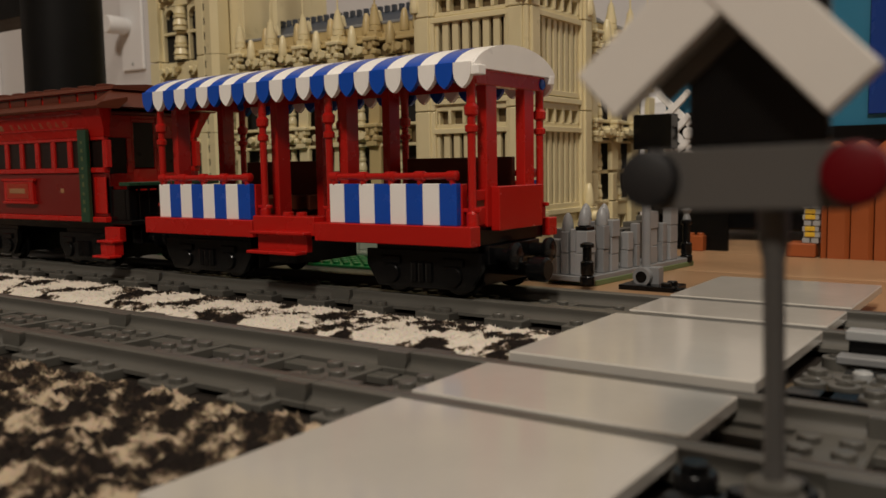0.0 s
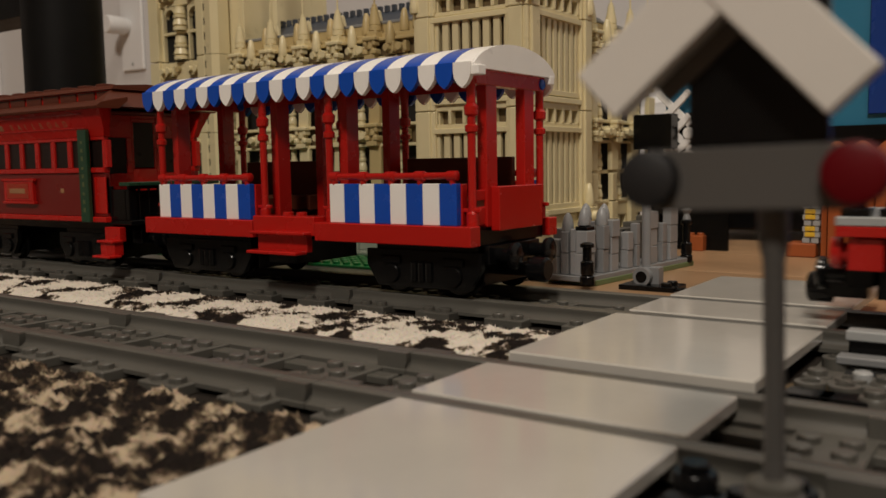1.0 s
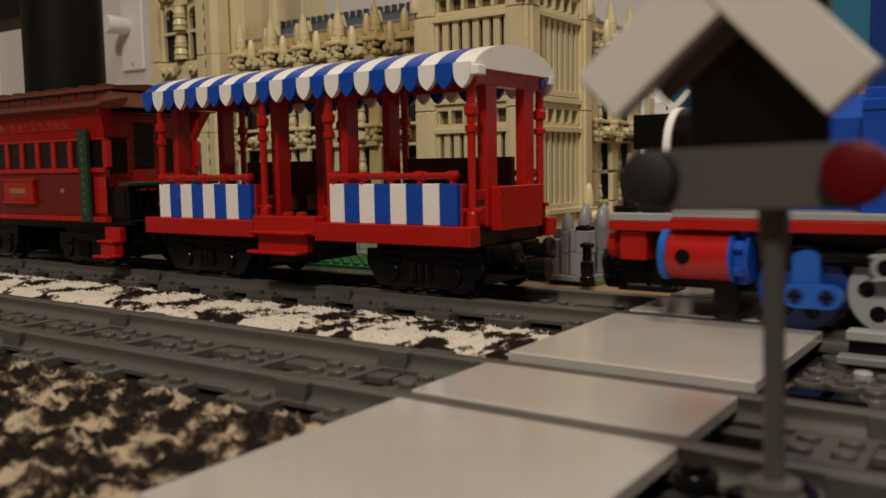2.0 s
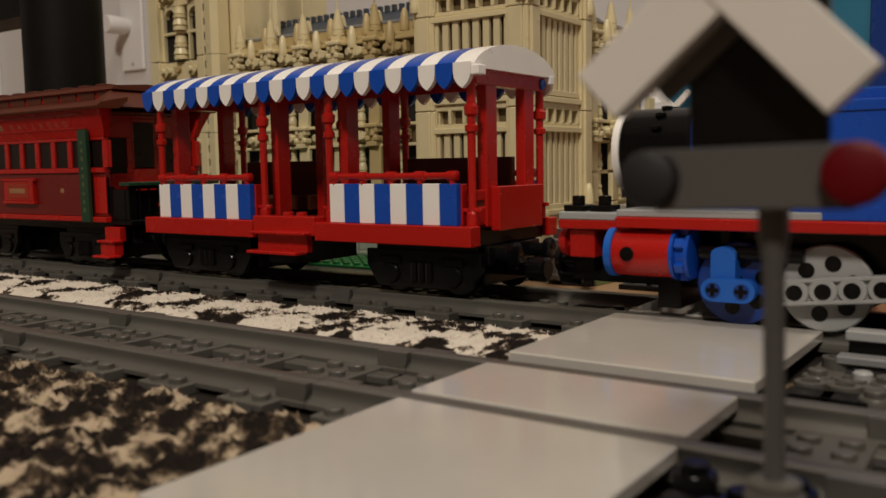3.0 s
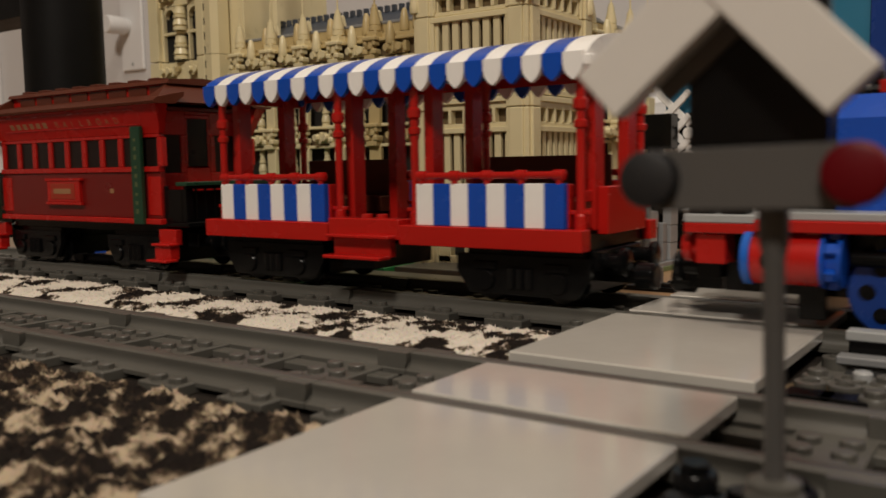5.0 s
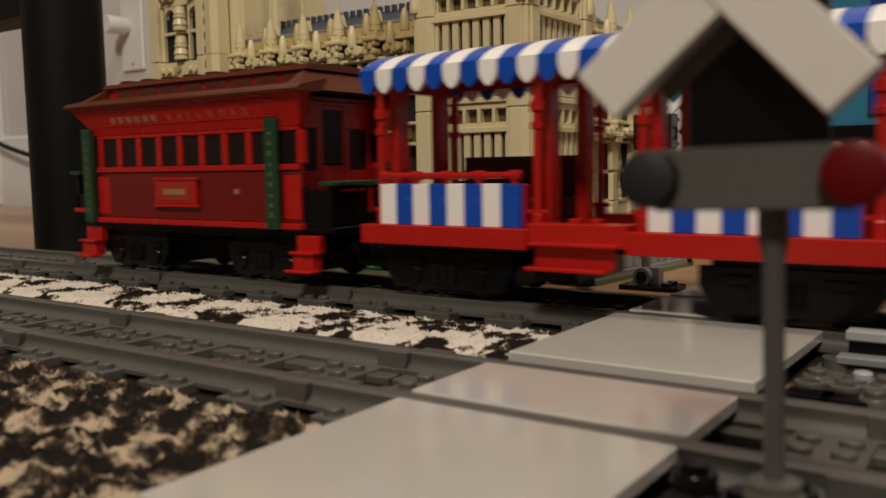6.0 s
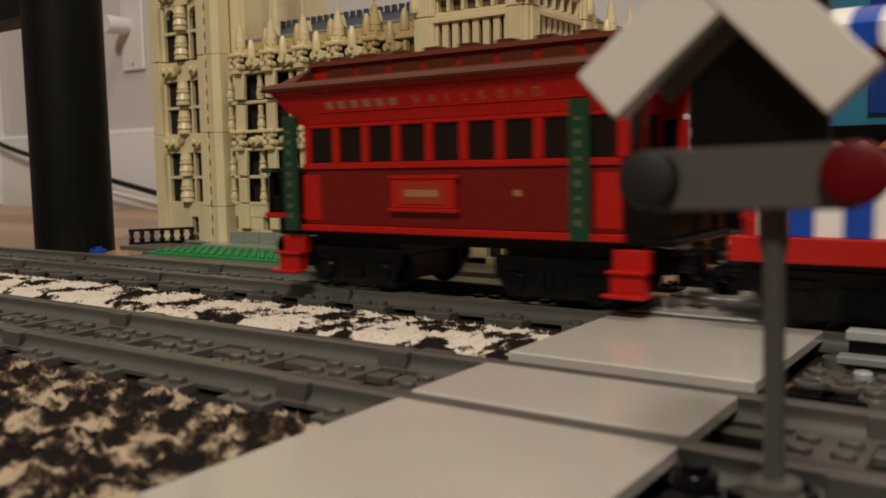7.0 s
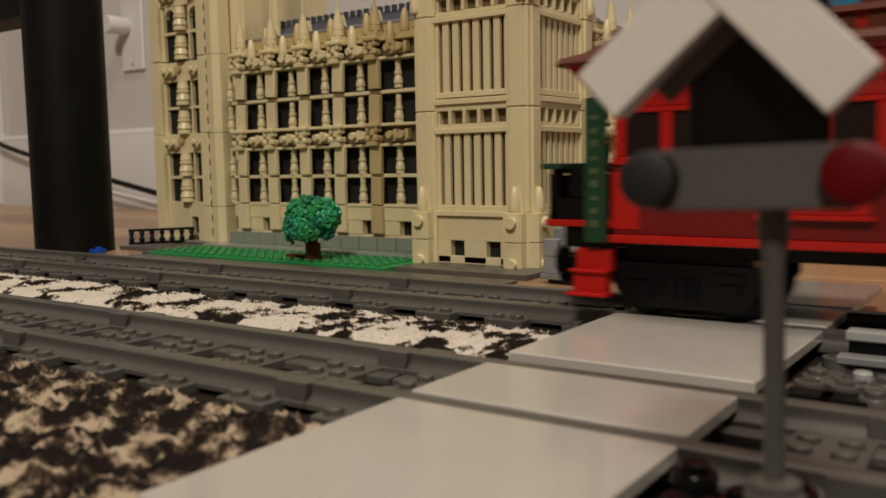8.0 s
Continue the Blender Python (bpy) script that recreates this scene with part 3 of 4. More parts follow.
    part("side_tank", Geo().box(10.1, -3.9, 4.25, 24, 3.9, 8.6).box(10.1, -3.6, 8.6, 24, 3.6, 9.0), BLUE, c)
    part("tank_seam", Geo().box(10.08, -3.92, 8.15, 24.05, 3.92, 8.2, 0.01), BLACK, c)
    part("boiler_jacket", Geo().prism([(-2.2, 4.4), (2.2, 4.4), (2.3, 8.0), (1.6, 8.9), (-1.6, 8.9), (-2.3, 8.0)], 5.7, 10.1), BLUE, c)
    part("tank_cap", Geo().box(7.0, -1.6, 8.9, 9.5, 0.6, 9.4), RED, c)
    g = Geo().box(24, -4.1, 4.25, 33, -3.7, 8.0).box(24, 3.7, 4.25, 33, 4.1, 8.0).box(24, -4.1, 4.25, 24.4, 4.1, 13).box(32.6, -4.1, 4.25, 33, 4.1, 8)
    for x in (24, 28, 32.4):
        g.box(x, -4.1, 8, x + 0.6, -3.7, 13).box(x, 3.7, 8, x + 0.6, 4.1, 13)
    part("cab", g, BLUE, c)
    part("cab_roof", Geo().prism([(-4.6, 13), (4.6, 13), (3, 14.2), (0, 14.7), (-3, 14.2)], 23.2, 33.8), BLACK, c)
    coupler(c, 1.0, -1)
    coupler(c, 32.6, 1)
    wheels = []
    for s in (-1, 1):
        # blue wheels take the darker blue as painted shade below the running plate
        for x, mat, lab in ((8.0, NAVY_SHADED, "blue wheel with round holes, shade in its colour"), (11.25, GREY, "light grey wheel with round holes"), (15.4, NAVY_SHADED, "blue wheel with round holes, shade in its colour"), (19.1, NAVY_SHADED, "blue wheel with round holes, shade in its colour")):
            wheels.append((disc_wheel(c, x, s * 2.9, 1.65, mat, 1.65, lab), x, s))
    rods = []
    for s in (-1, 1):
        g = Geo()
        n = 9
        for k in range(n):
            g.turn([(0.46, -0.24), (0.5, -0.2), (0.5, 0.2), (0.46, 0.24)], (k - 0.6, 0, 0), "y", 20)
        g.box(-1.1, -0.08, -0.4, 7.9, 0.08, 0.4)
        g.box(-1.1, -0.24, 0.34, 7.9, 0.24, 0.5).box(-1.1, -0.24, -0.5, 7.9, 0.24, -0.34)
        rod = part("connecting_rod", g, GREY, c, "light grey perforated connecting rod")
        for k in range(n):
            for q in (-1, 1):
                part("hole", HOLE, None, rod).matrix_basis = pose((k - 0.6) * U, q * 0.22 * U, 0)
        rods.append((rod, s))
    heads = []
    for s in (-1, 1):
        hook = [(-0.48, -1.1), (-0.48, 0.0)] + [(-0.48 * math.cos(q), 0.3 * math.sin(q)) for q in [math.pi * k / 8 for k in range(1, 8)]] + [(0.48, 0.0), (0.48, -1.1)]
        g = Geo().prism(hook, s * 2.8, s * 3.85, "y")
        pill = [((-0.32 if math.cos(q) < 0 else 0.85) + 0.46 * math.cos(q), -1.38 + 0.46 * math.sin(q)) for q in [2 * math.pi * (k + 0.5) / 20 for k in range(20)]]
        g.prism(pill, s * 3.6, s * 4.1, "y")
        hd = part("crosshead", g, LIT_BLUE, c, "blue crosshead clamp")
        for x in (-0.3, 0.8):
            pin = part("axle_hole", Geo().cyl((x, s * 4.12 - 0.04, -1.38), 0.3, 0.08, "y", 16, 0.01), NAVY_SHADED, hd)
            part("axle_end", Geo().box(x - 0.24, s * 4.13, -1.46, x + 0.24, s * 4.2, -1.3, 0.01).box(x - 0.08, s * 4.13, -1.62, x + 0.08, s * 4.2, -1.14, 0.01), BLACK, pin)
        heads.append((hd, s))
    return c, wheels, rods, heads


loco, DRIVERS, RODS, HEADS = locomotive()
# ---- palace model ----
ROWS = ((10.0, 12.4), (12.8, 15.1), (3.3, 5.55), (5.85, 8.1))  # window rows of the wing, over the rails
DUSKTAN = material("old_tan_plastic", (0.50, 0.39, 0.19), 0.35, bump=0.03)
# near-black that paints the shade inside openings; also the turret joint
VOID = material("black_opening_shade_and_joint", (0.007, 0.006, 0.005), 0.7)
SLATE = material("slate_grey_plastic", (0.05, 0.06, 0.078), 0.4, bump=0.03)


def palace_pieces(mat):
    """Meshes that the walls repeat, about their own foot."""
    b = {}
    b["pilaster"] = Geo().box(-0.58, -0.22, 0, 0.58, 0.22, 2.3, 0.05).mesh("pilaster", mat)
    b["baluster"] = Geo().turn([(0.36, 0), (0.36, 0.22), (0.3, 0.26), (0.4, 0.36), (0.4, 0.55), (0.3, 0.95), (0.25, 1.0), (0.34, 1.1), (0.34, 1.3), (0.24, 1.36), (0.27, 1.5), (0.22, 1.7), (0.27, 1.8), (0.24, 2.25)], n=12).mesh("baluster", mat)
    b["big_baluster"] = Geo().turn([(0.75, 0), (0.75, 0.3), (0.62, 0.36), (0.78, 0.5), (0.62, 1.05), (0.55, 1.1), (0.7, 1.18), (0.72, 1.4), (0.55, 1.46), (0.64, 1.6), (0.54, 2.1), (0.54, 2.25)], n=14).mesh("baluster", mat)
    b["capital"] = Geo().box(-0.7, -0.5, 1.5, 0.7, 0.4, 1.85, 0.08).mesh("capital", mat)
    b["capital_foot"] = Geo().box(-0.55, -0.4, 0, 0.55, 0.4, 0.4).mesh("capital_foot", mat)
    b["neck"] = Geo().turn([(0.2, 0.4), (0.22, 0.85), (0.4, 0.87), (0.42, 1.1), (0.34, 1.15), (0.34, 1.5)], n=10).mesh("neck", mat)
    b["scroll"] = Geo().box(-0.25, -0.5, 0.42, 0.25, 0.4, 0.85, 0.09).mesh("scroll", mat)
    b["ear"] = Geo().box(-0.16, -0.42, 1.12, 0.16, 0.3, 1.5, 0.06).mesh("ear", mat)
    g = Geo().box(-0.42, -0.3, 0.0, 0.3, 0.3, 0.32, 0.03).box(-0.3, -0.5, 0.3, 0.12, 0.2, 0.7, 0.03).turn([(0.3, -0.3), (0.32, -0.25), (0.32, 0.1)], (-0.08, -0.4, 0.5), "y", 8)
    g.box(0.2, -0.35, 0.15, 0.5, 0.3, 0.95, 0.03).box(-0.5, -0.1, 0.65, 0.45, 0.3, 0.85, 0.03)
    b["boss"] = g.mesh("boss", mat)
    b["spire"] = Geo().box(-0.46, -0.46, 0, 0.46, 0.46, 0.55, 0.05).turn([(0.42, 0.55), (0.5, 0.6), (0.5, 0.95), (0.44, 1.0), (0.48, 1.05), (0.48, 1.25), (0.28, 2.35), (0.28, 2.45), (0.2, 2.5), (0.2, 2.7), (0.08, 2.75), (0.07, 4.2)], n=16).mesh("spire", mat)
    b["pinnacle"] = Geo().turn([(0.36, 0), (0.4, 0.1), (0.4, 0.5), (0.33, 1.1), (0.22, 1.65), (0.1, 1.82)], n=14).mesh("pinnacle", mat)
    b["slat"] = Geo().box(-0.27, -0.17, 0, 0.27, 0.17, 5.3, 0.04).mesh("slat", mat)
    b["divider"] = Geo().box(-0.14, -0.3, 0, 0.14, 0.3, 1.0, 0.03).mesh("divider", mat)
    return b


PIECE = palace_pieces(TAN)
CREST = Geo().box(0, 0, 0, 0.4, 0.4, 0.6, 0.03).mesh("crest_tooth", SLATE)
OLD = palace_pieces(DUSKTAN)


def put(name, mesh, parent, m, x, y, z, rz=0.0, ry=0.0):
    ob = part(name, mesh, None, parent)
    ob.matrix_basis = m @ pose(x * U, y * U, z * U, 0, ry, rz)
    return ob


def slab(name, parent, m, mat, *boxes):
    g = Geo()
    for b in boxes:
        g.box(*b)
    ob = part(name, g, mat, parent)
    ob.matrix_basis = m
    return ob


def wing(parent, m, n, old=(), full=True):
    """A gothic range of n bays, four studs each, seen from its -y side."""
    rnd = random.Random(5)
    w = 4 * n
    # black sheet standing in for the shade behind the windows
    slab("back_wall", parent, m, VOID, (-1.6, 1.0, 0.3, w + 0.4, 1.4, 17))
    slab("plinth", parent, m, TAN, (-1.6, 0.2, 1.95, w + 0.4, 1.02, 3.15), (-1.6, 0.3, -0.6, w + 0.4, 1.02, 0.75), (-1.6, 0.1, 3.1, w + 0.4, 1.04, 3.35))
    for k in range(n):
        slab("plinth_block", parent, m, TAN, (4 * k - 0.8, 0.25, 0.75, 4 * k + 2.05, 1.0, 1.95))
    for z in (5.55, 12.4):
        slab("sill_beam", parent, m, TAN, (-1.6, 0.25, z, w + 0.4, 1.2, z + 0.3))
    for z in (8.1, 9.75, 15.1, 16.6):
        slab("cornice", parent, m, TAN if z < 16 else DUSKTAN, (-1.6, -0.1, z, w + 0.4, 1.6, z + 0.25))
    slab("cornice_wall", parent, m, TAN_DARK_SHADED, (-1.6, 0.5, 8.3, w + 0.4, 1.5, 9.8), (-1.6, 0.5, 15.3, w + 0.4, 1.5, 16.8))
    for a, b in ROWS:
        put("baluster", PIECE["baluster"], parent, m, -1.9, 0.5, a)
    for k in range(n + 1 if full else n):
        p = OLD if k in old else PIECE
        x = 4 * k
        for a, b in ROWS:
            put("pilaster", p["pilaster"], parent, m, x, 0, a, rnd.uniform(-6, 6), rnd.uniform(-0.5, 3.5))
            if k < n:
                put("baluster", PIECE["baluster"], parent, m, x + 2.1, 0.5, a, rnd.uniform(-20, 20))
        put("pilaster", p["pilaster"], parent, m, x, 0, 0.9)
        for z in (8.15, 15.1):
            cap = put("capital", p["capital"], parent, m, x, -0.25, z)
            for name, dx in (("capital_foot", 0), ("neck", 0), ("scroll", -0.45), ("scroll", 0.45), ("ear", -0.46), ("ear", 0.46)):
                part(name, p[name], None, cap).matrix_basis = pose(dx * U, 0, 0)
            if k < n:
                put("boss", p["boss"], parent, m, x + 2.0, -0.1, z + 0.35, rnd.uniform(-15, 15))
                put("boss", p["boss"], parent, m, x + 3.0, 0.0, z + 0.35, rnd.uniform(-15, 15))
        put("spire", p["spire"], parent, m, x, 0.2, 16.9)
        if k < n:
            put("pinnacle", p["pinnacle"], parent, m, x + 2.0, -0.35, 16.2)
            put("spire", OLD["pinnacle"], parent, m, x + 2.3, 1.2, 17.4)
            put("spire", p["pinnacle"], parent, m, x + 3.3, 1.6, 17.6)
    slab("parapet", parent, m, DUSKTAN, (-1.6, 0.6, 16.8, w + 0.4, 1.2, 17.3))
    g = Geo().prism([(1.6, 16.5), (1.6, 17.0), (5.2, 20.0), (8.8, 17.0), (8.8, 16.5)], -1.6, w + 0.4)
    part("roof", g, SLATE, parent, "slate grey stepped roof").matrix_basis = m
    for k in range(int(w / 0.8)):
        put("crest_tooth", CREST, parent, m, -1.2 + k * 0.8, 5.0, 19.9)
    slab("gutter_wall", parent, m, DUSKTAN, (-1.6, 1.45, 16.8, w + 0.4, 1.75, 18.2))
    slab("gutter_cap", parent, m, STONE, (-1.6, 1.4, 18.2, w + 0.4, 1.85, 18.45))


def tower_face(parent, m):
    """One side of the clock tower's shaft: 10 studs wide, seen from its -y side."""
    # darker than the slats: shade of the gaps between them is painted in
    slab("shaft_wall", parent, m, TAN_DARK_SHADED, (1.6, 0.8, 2.6, 8.4, 1.3, 34))
    g = [(1.7, 0.25, 0.95, 8.3, 1.0, 2.7), (1.7, 0.25, -0.7, 3.0, 1.0, 0.95), (4.2, 0.25, -0.7, 6.1, 1.0, 0.95), (7.3, 0.25, -0.7, 8.3, 1.0, 0.95), (1.7, 0.25, -1.0, 8.3, 1.0, -0.2)]
    slab("base_wall", parent, m, TAN, *g)
    # black slabs painted as the shade inside the two low openings
    slab("base_opening", parent, m, VOID, (3.0, 0.8, -0.3, 4.2, 1.1, 1.0), (6.1, 0.8, -0.3, 7.3, 1.1, 1.0))
    for z in (2.75, 3.15, 8.75, 10.85, 11.35, 16.75, 18.85, 19.4):
        slab("string_course", parent, m, TAN, (1.7, -0.02 if z in (2.75, 8.75, 10.85, 16.75, 18.85) else 0.15, z, 8.3, 0.9, z + 0.4))
    for z in (3.55, 11.75, 19.8):
        for k in range(8):
            put("slat", PIECE["slat"], parent, m, 1.95 + k * 0.87, 0.4, z)
    for z in (9.55, 17.6):
        slab("niche_sill", parent, m, TAN, (1.7, 0.2, z - 0.4, 8.3, 0.9, z - 0.1), (1.7, 0.2, z + 0.85, 8.3, 0.9, z + 1.3))
        for k in range(6):
            put("divider", PIECE["divider"], parent, m, 1.9 + k * 1.25, 0.45, z - 0.1)
    for x, s in ((0.9, 1), (8.85, -1)):
        for z0, z1 in ((-1.0, 1.0), (1.05, 3.1)):
            slab("buttress_foot", parent, m, TAN, (x - 0.75, -0.75, z0, x + 0.75, 0.4, z1))
        for z in (-0.5, 2.4):
            g = Geo().turn([(0.4, -0.35), (0.42, -0.3), (0.42, 0.1)], (x, -0.75, z), "y", 14)
            part("knob", g, TAN, parent).matrix_basis = m
        put("pinnacle", PIECE["pinnacle"], parent, m, x, -0.35, 3.1)
        put("pinnacle", PIECE["pinnacle"], parent, m, x - 0.5 * s, -0.1, 17.6)


def palace():
    c = root("palace_model", 0, 0, 0, "tan brick-built gothic palace model with clock tower", "toy building")
    slab("base_plate", c, Matrix(), RAILGREY, (-57, 36.0, -1.1, -9.5, 57, -0.6), (-20.5, 29.8, -1.1, -9.6, 36.0, -0.72), (-55.5, 31.5, -1.1, -47.2, 36, -0.75), (-48.2, 25.6, -1.1, -9.6, 28.7, -0.9), (-48.2, 28.7, -1.1, -47.2, 31.5, -0.72))
    slab("forecourt", c, Matrix(), SANDGREEN, (-47, 34.4, -0.7, -21, 37.2, -0.45), (-57, 36.2, -0.6, -47, 38, -0.45), (-45.8, 36.9, -0.45, -21.2, 37.25, 0.6))
    for k in range(12):
        slab("forecourt_panel", c, Matrix(), SANDGREEN, (-45.6 + k * 2.0, 36.6, -0.45, -43.68 + k * 2.0, 36.88, 0.64))
    g = Geo().box(-47.2, 28.7, -1.1, -20.6, 34.4, -0.72)
    for i in range(26):
        for j in range(5):
            g.stud(-46.6 + i, 29.3 + j, -0.72, 8)
    part("lawn", g, GREEN, c, "bright green studded lawn plate")
    wing(c, pose(-43.8 * U, 37 * U, 0), 5, old=(4,), full=False)
    # octagonal corner turret and left pavilion
    for k, (z0, z1) in enumerate(((-0.6, 2.9), (2.95, 9.9), (9.95, 17.2), (17.25, 26), (26.05, 34))):
        part("turret", Geo().box(-49.1, 36.5, z0, -48.05, 38.2, z1, 0.06), TAN, c)
        part("turret", Geo().prism([(-47.78, 36.5), (-46.9, 36.4), (-46.35, 36.9), (-46.35, 38.2), (-47.78, 38.2)], z0, z1, "z"), TAN, c)
    part("turret_joint", Geo().box(-48.05, 36.62, -0.6, -47.78, 38, 34, 0.01), VOID, c)
    for k in range(26):
        part("turret_clip", Geo().box(-48.04, 36.52, -0.5 + k * 1.32, -47.79, 36.63, 0.15 + k * 1.32, 0.02), TAN, c)
    m = pose(-55.6 * U, 37.2 * U, 0)
    # pavilion windows get their inner shade from a black sheet too
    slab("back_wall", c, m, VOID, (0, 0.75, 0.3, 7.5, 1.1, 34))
    slab("plinth", c, m, TAN, (0.2, 0.2, -0.6, 3.6, 1.2, 3.3), (4.6, 0.2, -0.6, 7.4, 1.2, 3.3), (3.6, 0.2, 1.8, 4.6, 1.2, 3.3))
    for x0, x1 in ((0, 0.5), (4.15, 4.4), (6.5, 7.4)):
        slab("pier", c, m, TAN, (x0, 0.3, 3.3, x1, 0.76, 9.9), (x0, 0.3, 9.95, x1, 0.76, 17.1), (x0, 0.3, 17.2, x1, 0.76, 34))
    slab("pier", c, m, TAN, (-1.2, -0.2, -0.6, 0.2, 1.4, 9.9), (-1.2, -0.2, 9.95, 0.2, 1.4, 17.1), (-1.2, -0.2, 17.2, 0.2, 1.4, 34))
    for z in (5.55, 12.4, 19.7):
        slab("sill_beam", c, m, TAN, (0.4, 0.35, z, 6.6, 0.78, z + 0.3))
    for z in (8.1, 15.1, 22.4):
        slab("cornice_wall", c, m, TAN, (0, 0.15, z, 7.4, 1.2, z + 1.9))
        for x in (0.9, 1.9, 5.0, 6.0):
            put("boss", PIECE["boss"], c, m, x + 0.2, 0.0, z + 0.5)
        part("knob", Geo().turn([(0.3, -0.25), (0.34, 0)], (2.9, 0.1, z + 1.2), "y", 12), DUSKTAN, c).matrix_basis = m
    for z in (3.3, 5.85, 10.0, 12.8, 17.2, 20.0):
        put("baluster", PIECE["big_baluster"], c, m, 3.25, 0.2, z)
    g = Geo()
    for x0, x1 in ((0.9, 2.4), (4.5, 6.3)):
        pts = [(x0, 22.4), (x0, 21.3)] + [(x0 + (x1 - x0) * (0.5 - 0.5 * math.cos(a)), 21.3 + 0.85 * math.sin(a)) for a in [math.pi * k / 10 for k in range(1, 10)]] + [(x1, 21.3), (x1, 22.4)]
        g.prism(pts, 0.2, 0.9, "y")
    part("window_arch", g, TAN, c).matrix_basis = m
    # tall wall behind turret and block behind wing
    slab("transept_wall", c, Matrix(), TAN, (-48.5, 38.5, -0.6, -44.6, 50, 34), (-57, 39.5, -0.6, -48.5, 50, 34))
    part("transept_pier", Geo().turn([(0.5, 17), (0.5, 34)], (-42.5, 40.5, 0), "z", 8), TAN, c)
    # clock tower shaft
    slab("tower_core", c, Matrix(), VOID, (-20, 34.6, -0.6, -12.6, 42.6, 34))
    for m in (pose(-21.25 * U, 33.5 * U, 0), pose(-11.45 * U, 33.4 * U, 0, 0, 0, 90), pose(-21 * U, 43.5 * U, 0, 0, 0, -90)):
        tower_face(c, m)
    for x, y in ((-20.2, 34.4), (-12.35, 34.4), (-20.2, 42.6), (-12.35, 42.6)):
        for z0, z1 in ((3.1, 10.4), (10.45, 17.2), (17.25, 25), (25.05, 34)):
            part("corner_post", Geo().box(x - 0.9, y - 0.9, z0, x + 0.9, y + 0.9, z1, 0.06).box(x - 0.55, y - 1.1, z0, x + 0.55, y + 1.1, z1, 0.06).box(x - 1.1, y - 0.55, z0, x + 1.1, y + 0.55, z1, 0.06), TAN, c)
        part("corner_post", Geo().box(x - 0.9, y - 0.9, -1.0, x + 0.9, y + 0.9, 3.1, 0.06), TAN, c)
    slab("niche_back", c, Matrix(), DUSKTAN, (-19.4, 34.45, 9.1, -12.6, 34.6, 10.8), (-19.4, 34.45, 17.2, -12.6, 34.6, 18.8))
    wing(c, pose(-12.4 * U, 45.6 * U, 0, 0, 0, 90), 3)
    # low fence on the corner of the base
    f = Geo().box(0, -0.15, 0.1, 6.2, 0.15, 0.35).box(0, -0.2, 1.35, 6.2, 0.2, 1.6)
    for k in range(7):
        f.turn([(0.2, 0.3), (0.3, 0.6), (0.14, 0.9), (0.28, 1.15), (0.2, 1.4)], (0.3 + k * 0.93, 0, 0), "z", 10)
    part("fence", f, BLACK, c, "small black fence").matrix_basis = pose(-54.6 * U, 31.9 * U, -0.75 * U, 0, 0, 57)
    return c


palace()


# ---- small tree on the lawn ----
def tree():
    c = root("toy_tree", -28.6, 30.0, -0.72, "small green brick-built tree with brown trunk", "toy tree")
    part("trunk", Geo().cyl((0, 0, 0), 0.6, 1.4, "z", 12).turn([(0.4, 1.4), (0.3, 3.2)], n=10), BROWN, c)
    part("planter", Geo().box(-3.2, 0.2, 0, -1.2, 1.0, 0.4), BROWN, c)
    g = Geo()
    for k in range(5):
        a = k * 2 * math.pi / 5
        g.turn([(0.16, 0), (0.27, 0.06), (0.27, 0.2), (0.2, 0.26)], (0.42 * math.cos(a), 0.42 * math.sin(a), 0), "z", 8)
    g.turn([(0.32, 0), (0.32, 0.2), (0.26, 0.24), (0.26, 0.42), (0.22, 0.46), (0.14, 0.46), (0.12, 0.3)], (0, 0, 0), "z", 10)
    leaf = g.mesh("leaf", GREEN)
    leaf2 = g.mesh("leaf", material("bright_green_plastic", (0.03, 0.31, 0.15), 0.32))
    dark = g.mesh("leaf", material("teal_green_plastic", (0.01, 0.16, 0.09), 0.32))
    rnd = random.Random(3)
    for k in range(130):
        t = rnd.uniform(-0.6, 1)
        a = rnd.uniform(0, 2 * math.pi)
        s = math.sqrt(1 - t * t) * (1 if t > -0.3 else 1.05)
        q = rnd.uniform(0.72, 1.12)
        p = Vector((1.85 * s * math.cos(a) * q, 1.8 * s * math.sin(a) * q, 3.0 + 1.65 * t * q))
        if p.z < 1.75 and abs(p.x) < 0.9:
            continue
        ob = part("leaf", rnd.choice((leaf, leaf, leaf2, dark)), None, c)
        d = Vector((p.x / 4.6, p.y / 4.4, (p.z - 3.1) / 3)).normalized()
        ob.matrix_basis = Matrix.Translation(p * U) @ (d + Vector([rnd.uniform(-0.6, 0.6) for _ in range(3)]) * 0.6).to_track_quat("Z", "Y").to_matrix().to_4x4()
    return c


tree()


